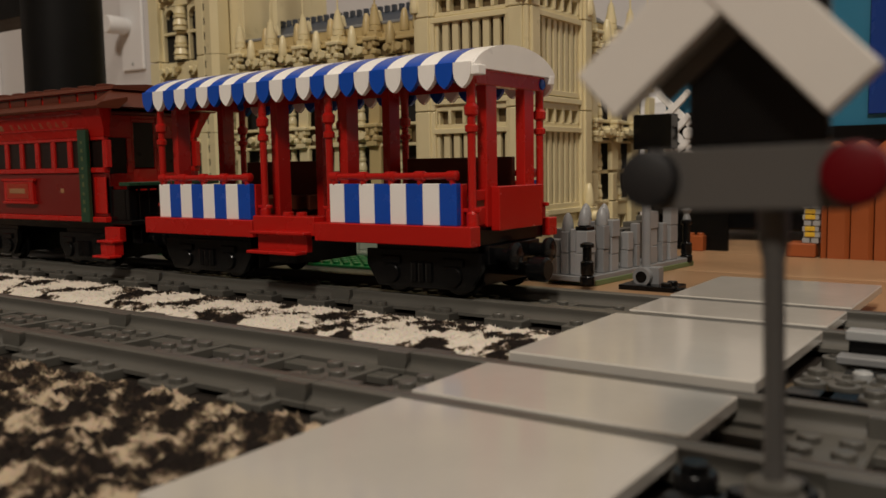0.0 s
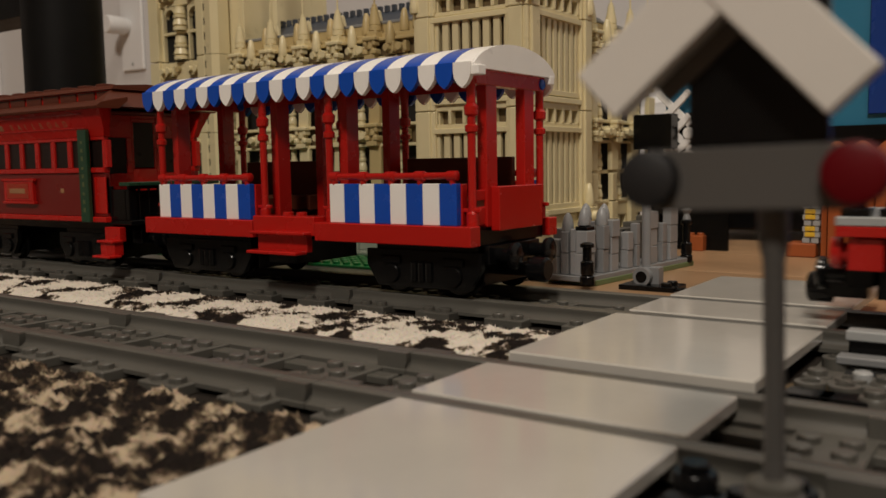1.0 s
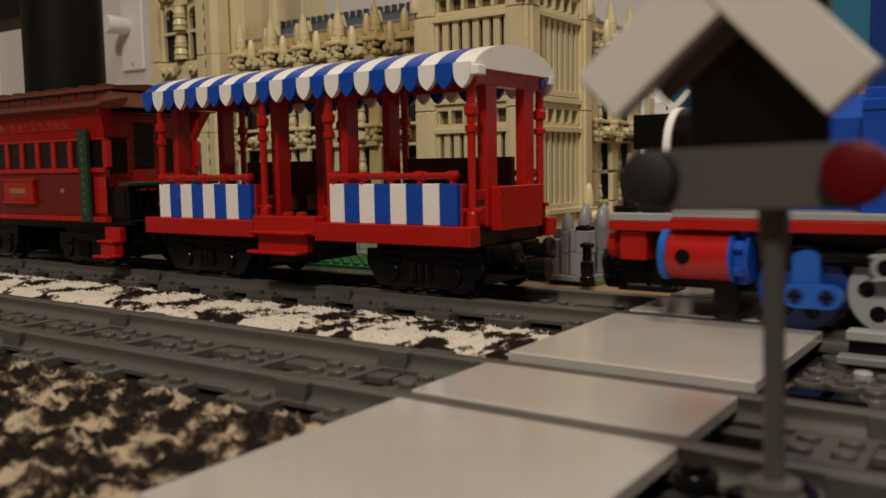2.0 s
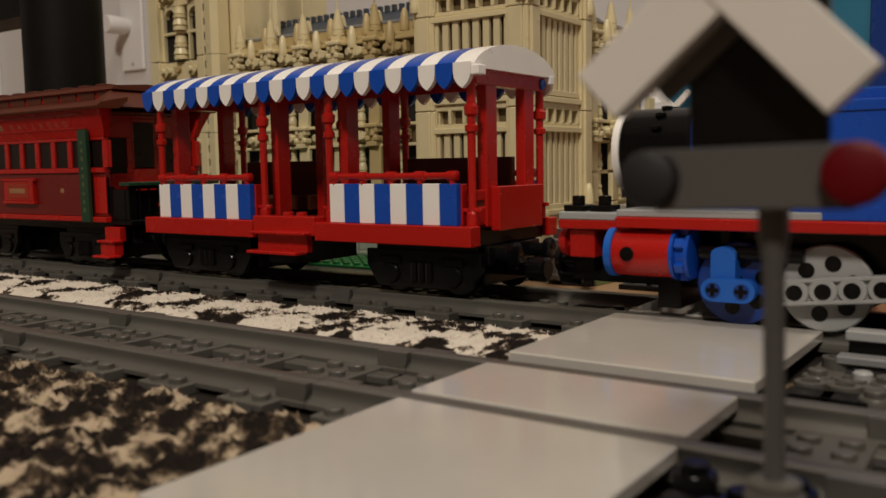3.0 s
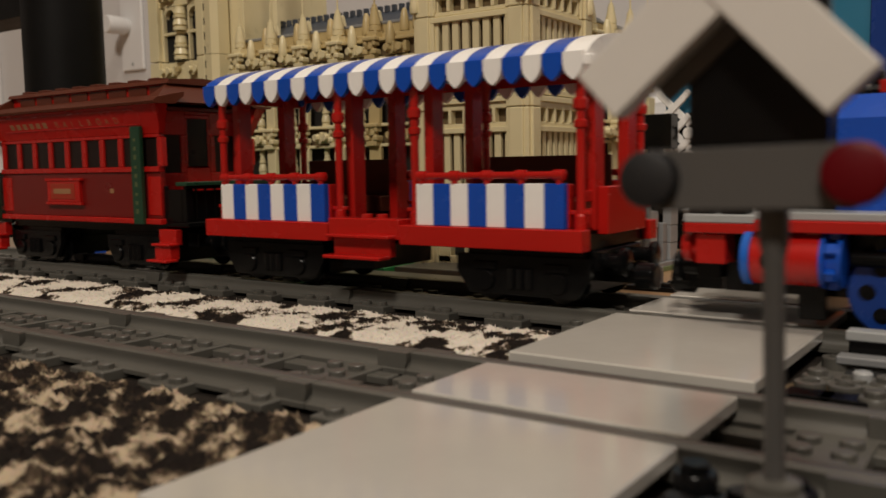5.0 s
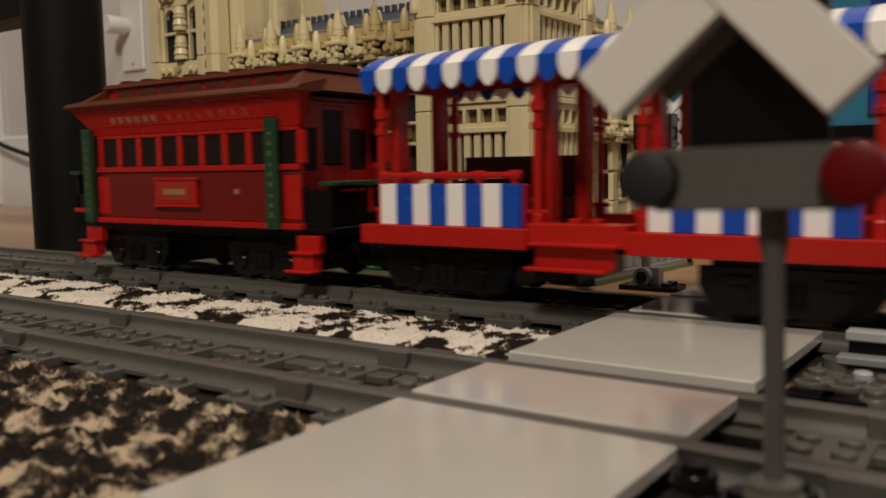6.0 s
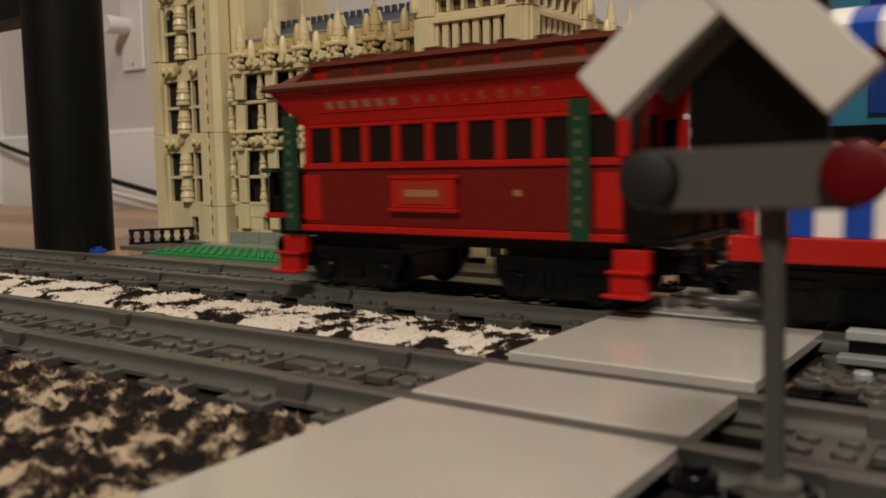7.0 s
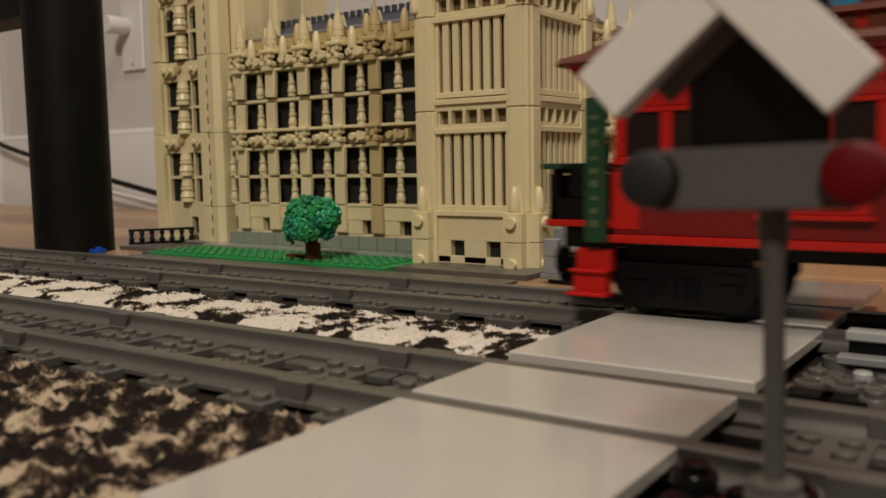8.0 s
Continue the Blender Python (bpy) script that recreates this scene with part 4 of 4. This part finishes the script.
# ---- crossing sign ----
def crossing_sign():
    c = root("crossing_sign", 14.8, -5.04, 0, "toy railway crossing sign with white crossed arms and lamps", "toy sign")
    c.matrix_basis = pose(14.8 * U, -5.04 * U, (1.11 + RAIL) * U, 0, -1.2, 4)
    part("post", Geo().turn([(0.17, 0.0), (0.17, 3.8), (0.24, 4.15), (0.24, 4.73)], n=20), SIGNGREY, c)
    part("base", Geo().turn([(0.6, -1.82), (0.6, -0.35), (0.48, -0.3), (0.48, 0.0), (0.42, 0.05), (0.42, 0.22), (0.3, 0.27)], n=20), RAILGREY, c)
    part("bar", Geo().box(-1.7, -0.75, 4.65, 1.25, -0.1, 5.63, 0.03), SIGNGREY, c)
    lampmat = material("dark_lamp_lens", (0.008, 0.008, 0.009), 0.55)
    redlens = material("clear_red_lens", (0.11, 0.001, 0.004), 0.4, spec=0.2)
    for x, m, lab in ((-1.735, lampmat, "black lamp"), (1.255, redlens, "dark red lamp lens")):
        part("lamp", Geo().turn([(0.36, -0.14), (0.43, -0.11), (0.465, -0.04), (0.47, 0.06), (0.47, 0.42), (0.42, 0.5)], (x, -0.91, 5.17), "y", 28), m, c, lab)
    part("back_plate", Geo().box(-1.22, -0.42, 5.64, 0.86, -0.1, 9.3), BLACK, c, "black back plate")
    for turn, y0, y1, low, high in ((-41, -1.1, -0.52, 2.68, 2.4), (47.5, -1.14, -0.55, 2.4, 2.62)):
        m = Matrix.Translation((-0.5, 0, 8.27)) @ Matrix.Rotation(radians(turn), 4, "Y")
        part("arm", Geo().box(-low, y0, -0.478, high, y1, 0.478, 0.03, m), ARMWHITE, c, "off-white crossed arm")
    # added strip whose grey stands for the shaded band under the left arm
    m = Matrix.Translation((-0.5, 0, 8.27)) @ Matrix.Rotation(radians(-41), 4, "Y")
    part("arm_backing", Geo().box(-2.0, -0.5, -0.78, 1.6, -0.43, 0.3, 0.02, m), SIGNGREY, c, "grey strip painted as the shaded band below the arm")
    part("arm_bracket", Geo().box(-0.83, -0.53, 7.9, -0.17, -0.4, 8.65), BLACK, c)
    return c


crossing_sign()


# ---- stone ruin beside the line ----
def ruin():
    c = root("stone_ruin", -4.66, 29.76, FLOOR, "grey brick-built ruined wall on a small base", "toy building", rz=-6.8)
    part("base_plate", Geo().box(-3.6, 0, 0, 0, 13.3, 0.35), material("olive_green_plastic", (0.12, 0.17, 0.07), 0.4), c, "olive green base plate")
    part("paving", Geo().box(-3.58, -0.9, 0.3, -0.05, 13.2, 0.65), STONE, c)
    rnd = random.Random(8)
    pale = material("pale_grey_plastic", (0.27, 0.275, 0.28), 0.35, bump=0.05, spread=0.12)
    cone = Geo().turn([(0.36, 0), (0.38, 0.15), (0.36, 0.5), (0.24, 0.95), (0.08, 1.15)], n=14).mesh("cone", pale)
    # stacks along the open side: start, end, height, depth, colour
    stacks = ((-0.7, 0.3, 2.8, 0.8, pale), (1.3, 2.0, 3.0, 0.6, STONE), (2.3, 3.2, 3.3, 0.7, pale), (4.3, 5.0, 2.4, 0.6, pale), (5.45, 5.9, 2.9, 0.5, STONE),
              (7.3, 8.3, 3.6, 0.6, pale), (9.1, 9.7, 2.7, 0.6, STONE), (10.2, 11.3, 3.7, 0.6, pale))
    for y0, y1, h, w, m in stacks:
        k = max(2, round(h / 1.25))
        for j in range(k):
            q = rnd.uniform(-0.05, 0.05)
            part("brick", Geo().box(-0.25 - w + q, y0, 0.65 + h * j / k + 0.01, -0.25 + q, y1, 0.65 + h * (j + 1) / k - 0.01, 0.04), m, c)
    # front corner stacks and the darker wall behind
    for x0, x1, y0, h, m in ((-3.4, -2.35, -0.8, 2.2, pale), (-3.4, -2.5, 0.3, 2.8, STONE), (-2.2, -1.65, -0.6, 2.7, STONE), (-1.5, -1.1, -0.6, 2.9, pale), (-2.4, -1.6, 1.6, 3.2, STONE)):
        for j in range(2):
            part("brick", Geo().box(x0, y0, 0.65 + h * j / 2 + 0.01, x1, y0 + 0.9, 0.65 + h * (j + 1) / 2 - 0.01, 0.04), m, c)
    for k in range(6):
        part("brick", Geo().box(-3.4, 1.4 + k * 1.9, 0.65, -2.5, 3.2 + k * 1.9, 3.0 + 0.35 * (k % 3), 0.04), RAILGREY, c)
        part("brick_hole", Geo().cyl((-2.52, 1.9 + k * 1.9, 2.6), 0.3, 0.06, "x", 12, 0.01), BLACK, c)
    for x, y, z in ((-1.95, -0.15, 3.35), (-0.7, -0.2, 3.75), (-0.6, 1.65, 3.65), (-2.0, 2.0, 3.85), (-2.9, 5.7, 3.65)):
        part("cone", cone, None, c).matrix_basis = pose(x * U, y * U, z * U)
    part("black_stud", Geo().box(-1.1, -0.65, 3.45, -0.25, 0.25, 3.7).cyl((-0.68, -0.2, 3.68), 0.38, 0.12), BLACK, c)
    for x, y, h in ((0.25, -1.4, 1.0), (-0.3, 12.7, 1.2)):
        part("lamp_post", Geo().turn([(0.44, 0.3), (0.44, 0.75), (0.34, 0.85), (0.4, 0.95), (0.4, 1.65), (0.27, 1.75), (0.27, 2.5 * h), (0.42, 2.55 * h), (0.42, 2.75 * h), (0.2, 2.85 * h)], (x, y, 0), "z", 16), BLACK, c)
    part("spout", Geo().turn([(0.2, 0), (0.3, 0.1), (0.2, 0.5), (0.4, 0.8), (0.1, 1.0)], (-0.3, 12.7, 3.3), "z", 10), STONE, c)
    return c


ruin()
sp = root("signal_post", -1.75, 30.6, FLOOR, "grey pipe post on black plates", "toy post")
part("pipe", Geo().turn([(0.28, 0.4), (0.28, 6.2)], n=14), STONE, sp)
part("pipe_foot", Geo().turn([(0.55, -0.8), (0.55, 0.3)], (0, 0, 0.75), "y", 16).box(-0.3, -0.3, 0.2, 0.9, 0.5, 1.3), STONE, sp)
part("pipe_bore", Geo().cyl((0, -0.85, 0.75), 0.34, 0.1, "y", 16, 0.01), BLACK, sp)
part("plate", Geo().box(-1.2, -1.4, 0, 2.2, 0.8, 0.3).stud(1.6, -0.9, 0.3).stud(1.6, 0.1, 0.3).box(2.2, -1.2, 0, 3.6, -0.4, 0.22), BLACK, sp)

# ---- toys far behind the crossing ----
h = root("toy_house", 1.2, 52, FLOOR, "terracotta toy house with fluted wall and blue upper storey", "toy house")
part("plinth", Geo().box(0, -0.4, 0, 2.2, 2, 1.1, 0.1), ORANGE, h)
for k in range(8):
    x0, x1 = (2.45, 2.9) if k == 0 else (1.32 + k * 1.62, 2.9 + k * 1.62)
    g = Geo().prism([(x0, 0), (x0 + 0.1, -0.3), (x1 - 0.3, -0.38), (x1, -0.05), (x1, 1.2), (x0, 1.2)], 0, 7.4, "z")
    part("wall_board", g, ORANGE, h)
# brown here paints the shadow on the wall above the boards
part("dark_storey", Geo().box(2.4, 0.3, 7.4, 16, 1.2, 9.0), BROWN, h, "wall band under the eave, shadow painted dark brown")
g = Geo()
for k in range(8):
    for j in range(2):
        g.box(1.15 + 0.65 * j + 0.1 * (k % 2), -0.15, 1.1 + k * 0.45, 1.7 + 0.65 * j + 0.1 * (k % 2), 0.5, 1.5 + k * 0.45, 0.04)
part("brick_pier", g, GREY, h)
g = Geo()
for k in (1, 2, 4, 5):
    g.box(1.35, -0.25, 1.15 + k * 0.45, 2.1, 0.4, 1.5 + k * 0.45, 0.04)
part("yellow_brick", g, YELLOW, h, "yellow bricks in the pier")
part("upper_storey", Geo().box(2.6, 0, 10.0, 16, 1.2, 30), TURQ, h, "turquoise upper storey")
part("corner_strip", Geo().box(5.6, -0.4, 10.8, 8.2, 0, 30), NAVY_SHADED, h)
part("eave", Geo().box(2.4, -0.5, 8.9, 16, 1.2, 10.0), BLACK, h, "black eave band")
for k in range(3):
    part("awning", Geo().turn([(0.9, 0), (0.95, 0.3), (0.8, 0.9), (0.4, 1.3), (0.15, 1.45)], (3.6 + k * 1.75, -0.7, 7.4), "z", 18), ORANGE, h, "glossy terracotta awning")
k2 = root("lattice_toy", -9.8, 53, FLOOR, "white lattice frame with blue panel and black box", "toy")
g = Geo()
for k in range(2, 5):
    for s in (-1, 1):
        m = Matrix.Translation((1.4, 0.1 * s, 4.0 + k * 2.0)) @ Matrix.Rotation(s * radians(45), 4, "Y")
        g.box(-2.0, -0.2, -0.28, 2.0, 0.2, 0.28, 0.05, m)
for k in range(2, 4):
    g.cyl((2.8, -0.4, 4.2 + k * 1.9), 0.5, 0.5, "y", 14)
part("lattice", g, WHITE, k2)
part("panel_stand", Geo().box(0.6, 0.9, 0, 5.8, 1.3, 11.6), BLACK, k2)
part("panel", Geo().box(0.4, 0.8, 11.6, 6.0, 1.4, 26), TURQ, k2, "turquoise panel")
part("box", Geo().box(-1.3, -2.2, 8.6, 2.0, -0.6, 11.5), BLACK, k2)
part("stand", Geo().box(-0.2, -1.8, 0, 0.9, -0.9, 8.6), BLACK, k2)
cab = root("low_cabinet", -12.0, 64, FLOOR, "black low cabinet against the wall", "cabinet")
part("body", Geo().box(0, 0, 1.0, 60, 18, 12, 0.2), BLACK, cab)
part("foot", Geo().box(1, 1, 0, 3, 3, 1), BLACK, cab)
part("edge_strip", Geo().box(0, -0.2, 3.2, 7, 0.0, 3.8), TAN_DARK_SHADED, cab)
solid("terracotta_brick", Geo().box(0, 0, 0, 1.6, 1.2, 1.3, 0.06).stud(0.4, 0.6, 1.3).stud(1.2, 0.6, 1.3), ORANGE, "small terracotta toy brick on the floor", "toy brick", "", -7.4, 53, FLOOR)

# ---- wall side ----
leg = root("table_leg", -58.4, 28.6, FLOOR, "thick round black metal table leg with cross rail", "table leg")
part("tube", Geo().turn([(3.55, 0), (3.55, 60)], (0.15, 0, 0), n=64), LEGBLACK, leg)
part("cross_rail", Geo().box(-60, -2.0, 22.15, 0, 2.0, 30), LEGBLACK, leg)
solid("blue_brick", Geo().box(0, 0, 0, 2, 1, 0.4).stud(0.5, 0.5, 0.4).stud(1.5, 0.5, 0.4), BLUE, "small blue toy plate on the floor beside the leg", "toy brick", "", -55.6, 27.8, FLOOR)
out = root("wall_outlet", -129.2, 87.9, 32.6, "white wall outlet plate with a plug", "outlet")
part("cover_plate", Geo().box(-3.4, -0.6, -6.9, 3.3, 0, 7.9, 0.25), TRIMPAINT, out)
part("plug", Geo().turn([(1.5, -5.2), (1.7, -4.8), (1.7, -1.6), (1.3, -0.6)], (-1.4, 0, 1.6), "y", 16), TRIMPAINT, out)
g = Geo().box(-0.35, -0.66, -6.0, 0.35, -0.55, -5.4)
part("screw", g, GREY, out)
solid("door_casing", Geo().box(-192, 85.6, FLOOR, -178, 88, 240, 0.4), TRIMPAINT, "white painted door casing", "trim", "structure")


def cable(name, pts, r, mat, label):
    cu = bpy.data.curves.new(name, "CURVE")
    cu.dimensions, cu.bevel_depth, cu.bevel_resolution = "3D", r * U, 3
    sp = cu.splines.new("NURBS")
    sp.points.add(len(pts) - 1)
    for q, p in zip(sp.points, pts):
        q.co = (p[0] * U, p[1] * U, (p[2] + RAIL) * U, 1)
    sp.use_endpoint_u, sp.order_u = True, 4
    cu.materials.append(mat)
    return tagged(new(name, cu), label, "cable")


cable("power_cable", [(-200, 84, 20), (-190, 84, 19), (-175, 83, 13), (-160, 83, 10), (-140, 83, 6), (-120, 83, 2.5), (-108, 82, 0.6), (-95, 80, -0.6), (-80, 78, -0.7)], 0.55, BLACK, "black power cable sagging along the wall")
cable("power_cable", [(-145, 83, 4), (-132, 83, 2.4), (-120, 83, 0.6), (-110, 82, -0.5), (-95, 80, -0.7), (-80, 79, -0.7)], 0.5, TRIMPAINT, "white power cable lying at the baseboard")


# ---- speckled rug between and before the tracks ----
def rug_material(name, scale, black, soft, pale):
    """Cream pile with black patches; black is the share of the noise that is dark."""
    m = bpy.data.materials.new(name)
    m.use_nodes = True
    n, l = m.node_tree.nodes, m.node_tree.links
    b = n["Principled BSDF"]
    co = n.new("ShaderNodeTexCoord")
    big, mid, fine = (n.new("ShaderNodeTexNoise") for _ in range(3))
    big.inputs["Scale"].default_value, big.inputs["Detail"].default_value, big.inputs["Roughness"].default_value = scale, 7, 0.62
    mid.inputs["Scale"].default_value = 420
    fine.inputs["Scale"].default_value, fine.inputs["Detail"].default_value = 1600, 3
    stretch = n.new("ShaderNodeMapping")
    stretch.inputs["Scale"].default_value = (0.9, 0.9, 0.3)
    ramp = n.new("ShaderNodeValToRGB")
    ramp.color_ramp.elements[0].position, ramp.color_ramp.elements[0].color = black - soft, (0.014, 0.010, 0.008, 1)
    ramp.color_ramp.elements[1].position, ramp.color_ramp.elements[1].color = black + soft * 1.2, pale
    e = ramp.color_ramp.elements.new(black)
    e.color = (0.10, 0.07, 0.045, 1)
    tone = n.new("ShaderNodeMix")
    tone.data_type, tone.blend_type = "RGBA", "MULTIPLY"
    tone.inputs[0].default_value = 0.45
    for t in (big, mid, fine):
        l.new(co.outputs["Object"], t.inputs["Vector"])
    l.new(co.outputs["Object"], stretch.inputs["Vector"])
    l.new(stretch.outputs[0], big.inputs["Vector"])
    l.new(big.outputs["Fac"], ramp.inputs[0])
    l.new(ramp.outputs[0], tone.inputs[6])
    l.new(fine.outputs["Color"], tone.inputs[7])
    l.new(tone.outputs[2], b.inputs["Base Color"])
    b.inputs["Roughness"].default_value = 0.85
    b.inputs["Specular IOR Level"].default_value = 0.12
    bump = n.new("ShaderNodeBump")
    bump.inputs["Strength"].default_value, bump.inputs["Distance"].default_value = 0.9, 0.0006
    l.new(mid.outputs["Fac"], bump.inputs["Height"])
    l.new(bump.outputs[0], b.inputs["Normal"])
    return m


RUG = rug_material("speckled_rug", 56, 0.47, 0.025, (0.82, 0.745, 0.64, 1))
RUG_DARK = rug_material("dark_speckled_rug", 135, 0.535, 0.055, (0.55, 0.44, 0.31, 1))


def rug(name, x0, x1, y0, y1, top, step, label, seed, mat, bump, lift=1.0):
    """A tufted strip: an uneven sheet with short upright tufts."""
    g = Geo()
    nx, ny = int((x1 - x0) / step), int((y1 - y0) / step)
    rnd = random.Random(seed)
    for j in range(ny + 1):
        for i in range(nx + 1):
            x, y = x0 + i * step, y0 + j * step
            side = min(1.0, min(y - y0, y1 - y) / 0.8)
            h = noise.noise((x * 0.9, y * 0.9, seed)) * bump + noise.noise((x * 3.1, y * 3.1, seed)) * bump * 0.7 + rnd.uniform(-0.25, 0.25) * bump
            g.v.append((x + rnd.uniform(-0.3, 0.3) * step, y + rnd.uniform(-0.3, 0.3) * step, -0.95 + (top + 0.95) * side ** 0.5 + h * side))
    for j in range(ny):
        for i in range(nx):
            a = j * (nx + 1) + i
            g.f.append((a, a + 1, a + nx + 2, a + nx + 1))
    base = len(g.v)
    for k in range(int((x1 - x0) * (y1 - y0) * 26)):
        i = rnd.randrange(base)
        x, y, z = g.v[i]
        o = len(g.v)
        dx, dy, s = rnd.uniform(-0.1, 0.1), rnd.uniform(-0.1, 0.1), rnd.uniform(0.03, 0.07)
        g.v += [(x - s, y, z - 0.05), (x + s * 0.5, y + s, z - 0.05), (x + s * 0.5, y - s, z - 0.05), (x + dx, y + dy, z + rnd.uniform(0.03, 0.14) * lift)]
        g.f += [(o, o + 1, o + 3), (o + 1, o + 2, o + 3), (o + 2, o, o + 3)]
    ob = new(name, g.mesh(name, mat, 180))
    ob.matrix_basis = pose(0, 0, RAIL * U)
    return tagged(ob, label, "rug", kind="stuff")


rug("rug_strip", -60, 3.0, 7.4, 12.9, -0.42, 0.16, "cream and black tufted strip between the tracks", 4, RUG, 0.17)
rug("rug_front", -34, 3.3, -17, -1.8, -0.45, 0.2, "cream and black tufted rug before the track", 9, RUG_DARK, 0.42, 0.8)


# ---- loose bits on the other side of the crossing ----
rnd = random.Random(12)
dot = Geo().turn([(0.42, 0), (0.48, 0.05), (0.48, 0.34), (0.44, 0.4)], n=14).stud(0, 0, 0.4)
soil = root("soil_bed", 11.9, -9.5, FLOOR, "bed of dark round toy plates beside the crossing", "toy plates")
part("bed", Geo().box(0, 0, 0, 14, 8.2, 0.4), BLACK, soil)
dots = [dot.mesh("round_plate", BLACK), dot.mesh("round_plate", BROWN), dot.mesh("round_plate", RAILGREY)]
for i in range(14):
    for j in range(8):
        if rnd.random() < 0.85:
            part("round_plate", dots[0], None, soil).matrix_basis = pose((0.5 + i + rnd.uniform(-0.05, 0.05)) * U, (0.55 + j) * U, (0.4 + rnd.choice((0, 0, 0.4))) * U)
gap = root("grey_plates", 11.6, 7.4, FLOOR, "dark and light grey toy plates between the tracks", "toy plates")
part("plate", Geo().box(0, 0, 0, 12, 6.8, 0.3), RAILGREY, gap)
for i in range(11):
    for j in range(6):
        q = rnd.random()
        x, y = 0.7 + i, 0.7 + j
        if j in (3, 4):
            continue
        if q < 0.16:
            part("round_plate", dots[2], None, gap).matrix_basis = pose(x * U, y * U, 0.3 * U)
        elif q < 0.42:
            part("tube", Geo().turn([(0.48, 0.3), (0.48, 0.7), (0.3, 0.72), (0.3, 0.5)], (x, y, 0), "z", 14), RAILGREY, gap)
        elif q < 0.6:
            part("tile", Geo().box(x - 0.48, y - 0.48, 0.3, x + 0.9, y + 0.48, 0.62), SIGNGREY if q < 0.48 else BLACK, gap)


part("long_plate", Geo().box(1.0, 2.2, 0.3, 10.5, 3.6, 0.62, 0.04), RAILGREY, gap)
# black strip laid in as the shade of the gap between the bars
part("dark_plate", Geo().box(1.2, 3.65, 0.3, 10.5, 5.1, 0.5, 0.04), BLACK, gap)
part("wheel_ring", Geo().turn([(0.75, 0.32), (0.75, 0.5), (0.5, 0.55), (0.5, 0.32)], (0.75, 1.6, 0), "z", 20), TAN_DARK_SHADED, gap, "tan ring")
part("round_stud", Geo().turn([(0.3, 0.6), (0.3, 0.86), (0.24, 0.92)], (2.0, 2.9, 0), "z", 16), GREY, gap, "light grey round stud")
part("edge_bar", Geo().box(0.9, 6.0, 1.25, 9, 6.75, 1.62, 0.05), GREY, gap, "light grey edge bar")
part("edge_step", Geo().box(0.75, 5.2, 0.55, 9, 5.95, 0.85, 0.05), STONE, gap)
part("edge_support", Geo().box(1.0, 6.1, 0.0, 8.9, 6.65, 1.25), BLACK, gap)


# ---- what moves ----
def glide(t, keys):
    """Smooth value at t through (time, value) keys, with level ends."""
    n = len(keys)
    for i in range(n - 1):
        (t0, a), (t1, b) = keys[i], keys[i + 1]
        if t <= t1:
            d = (b - a) / (t1 - t0)
            before = (a - keys[i - 1][1]) / (t0 - keys[i - 1][0]) if i else d
            after = (keys[i + 2][1] - b) / (keys[i + 2][0] - t1) if i < n - 2 else d
            m0 = 0 if before * d <= 0 else 2 * before * d / (before + d)
            m1 = 0 if after * d <= 0 else 2 * after * d / (after + d)
            u, w = (t - t0) / (t1 - t0), t1 - t0
            return a * (1 + 2 * u) * (1 - u) ** 2 + m0 * w * u * (1 - u) ** 2 + b * u * u * (3 - 2 * u) - m1 * w * u * u * (1 - u)
    return keys[-1][1]


PULL = [(0, 0), (4.1, 0), (4.2, 0.2), (4.3, 0.7), (4.5, 1.8), (4.7, 3.12), (5.25, 8.0), (5.8, 14.2), (6.0, 17.4), (6.5, 26.05), (7.0, 35.8), (7.5, 44.65), (8.0, 53.5)]
BACK = [(0, 22.3), (0.8, 13.49), (1.0, 11.28), (1.5, 6.75), (1.7, 4.81), (2.0, 2.35), (2.3, 0.77), (2.6, 0.15), (2.8, 0.06), (3.0, 0), (8.0, 0)]


def motions():
    ticks = [k / 15 for k in range(121)]
    pull = {t: glide(t, PULL) for t in ticks}
    push = {t: pull[t] + glide(t, BACK) for t in ticks}
    for ob, x in ((car, CAR_X), (coach, COACH_X)):
        walk(ob, [(t, pose((x + pull[t]) * U, CY * U, RAIL * U)) for t in ticks])
    walk(loco, [(t, pose((LOCO_X + push[t]) * U, CY * U, RAIL * U)) for t in ticks])
    for a, x in AXLES:
        walk(a, [(t, pose(x * U, 0, 1.2 * U, 0, math.degrees(pull[t] / 1.05), 0)) for t in ticks])
    for w, x, s in DRIVERS:
        walk(w, [(t, pose(x * U, s * 2.9 * U, 1.65 * U, 0, math.degrees(push[t] / 1.65), 0)) for t in ticks])
    for rod, s in RODS:
        rows = []
        for t in ticks:
            a = radians(188) - push[t] / 1.65
            rows.append((t, pose((11.25 + 0.6 + 1.0 * math.cos(a)) * U, s * 3.55 * U, (1.72 + 1.0 * math.sin(a)) * U, 0, -6, 0)))
        walk(rod, rows)
    for hd, s in HEADS:
        walk(hd, [(t, pose((7.6 + math.cos(radians(188) - push[t] / 1.65) - math.cos(radians(188))) * U, 0, 2.85 * U)) for t in ticks])


motions()
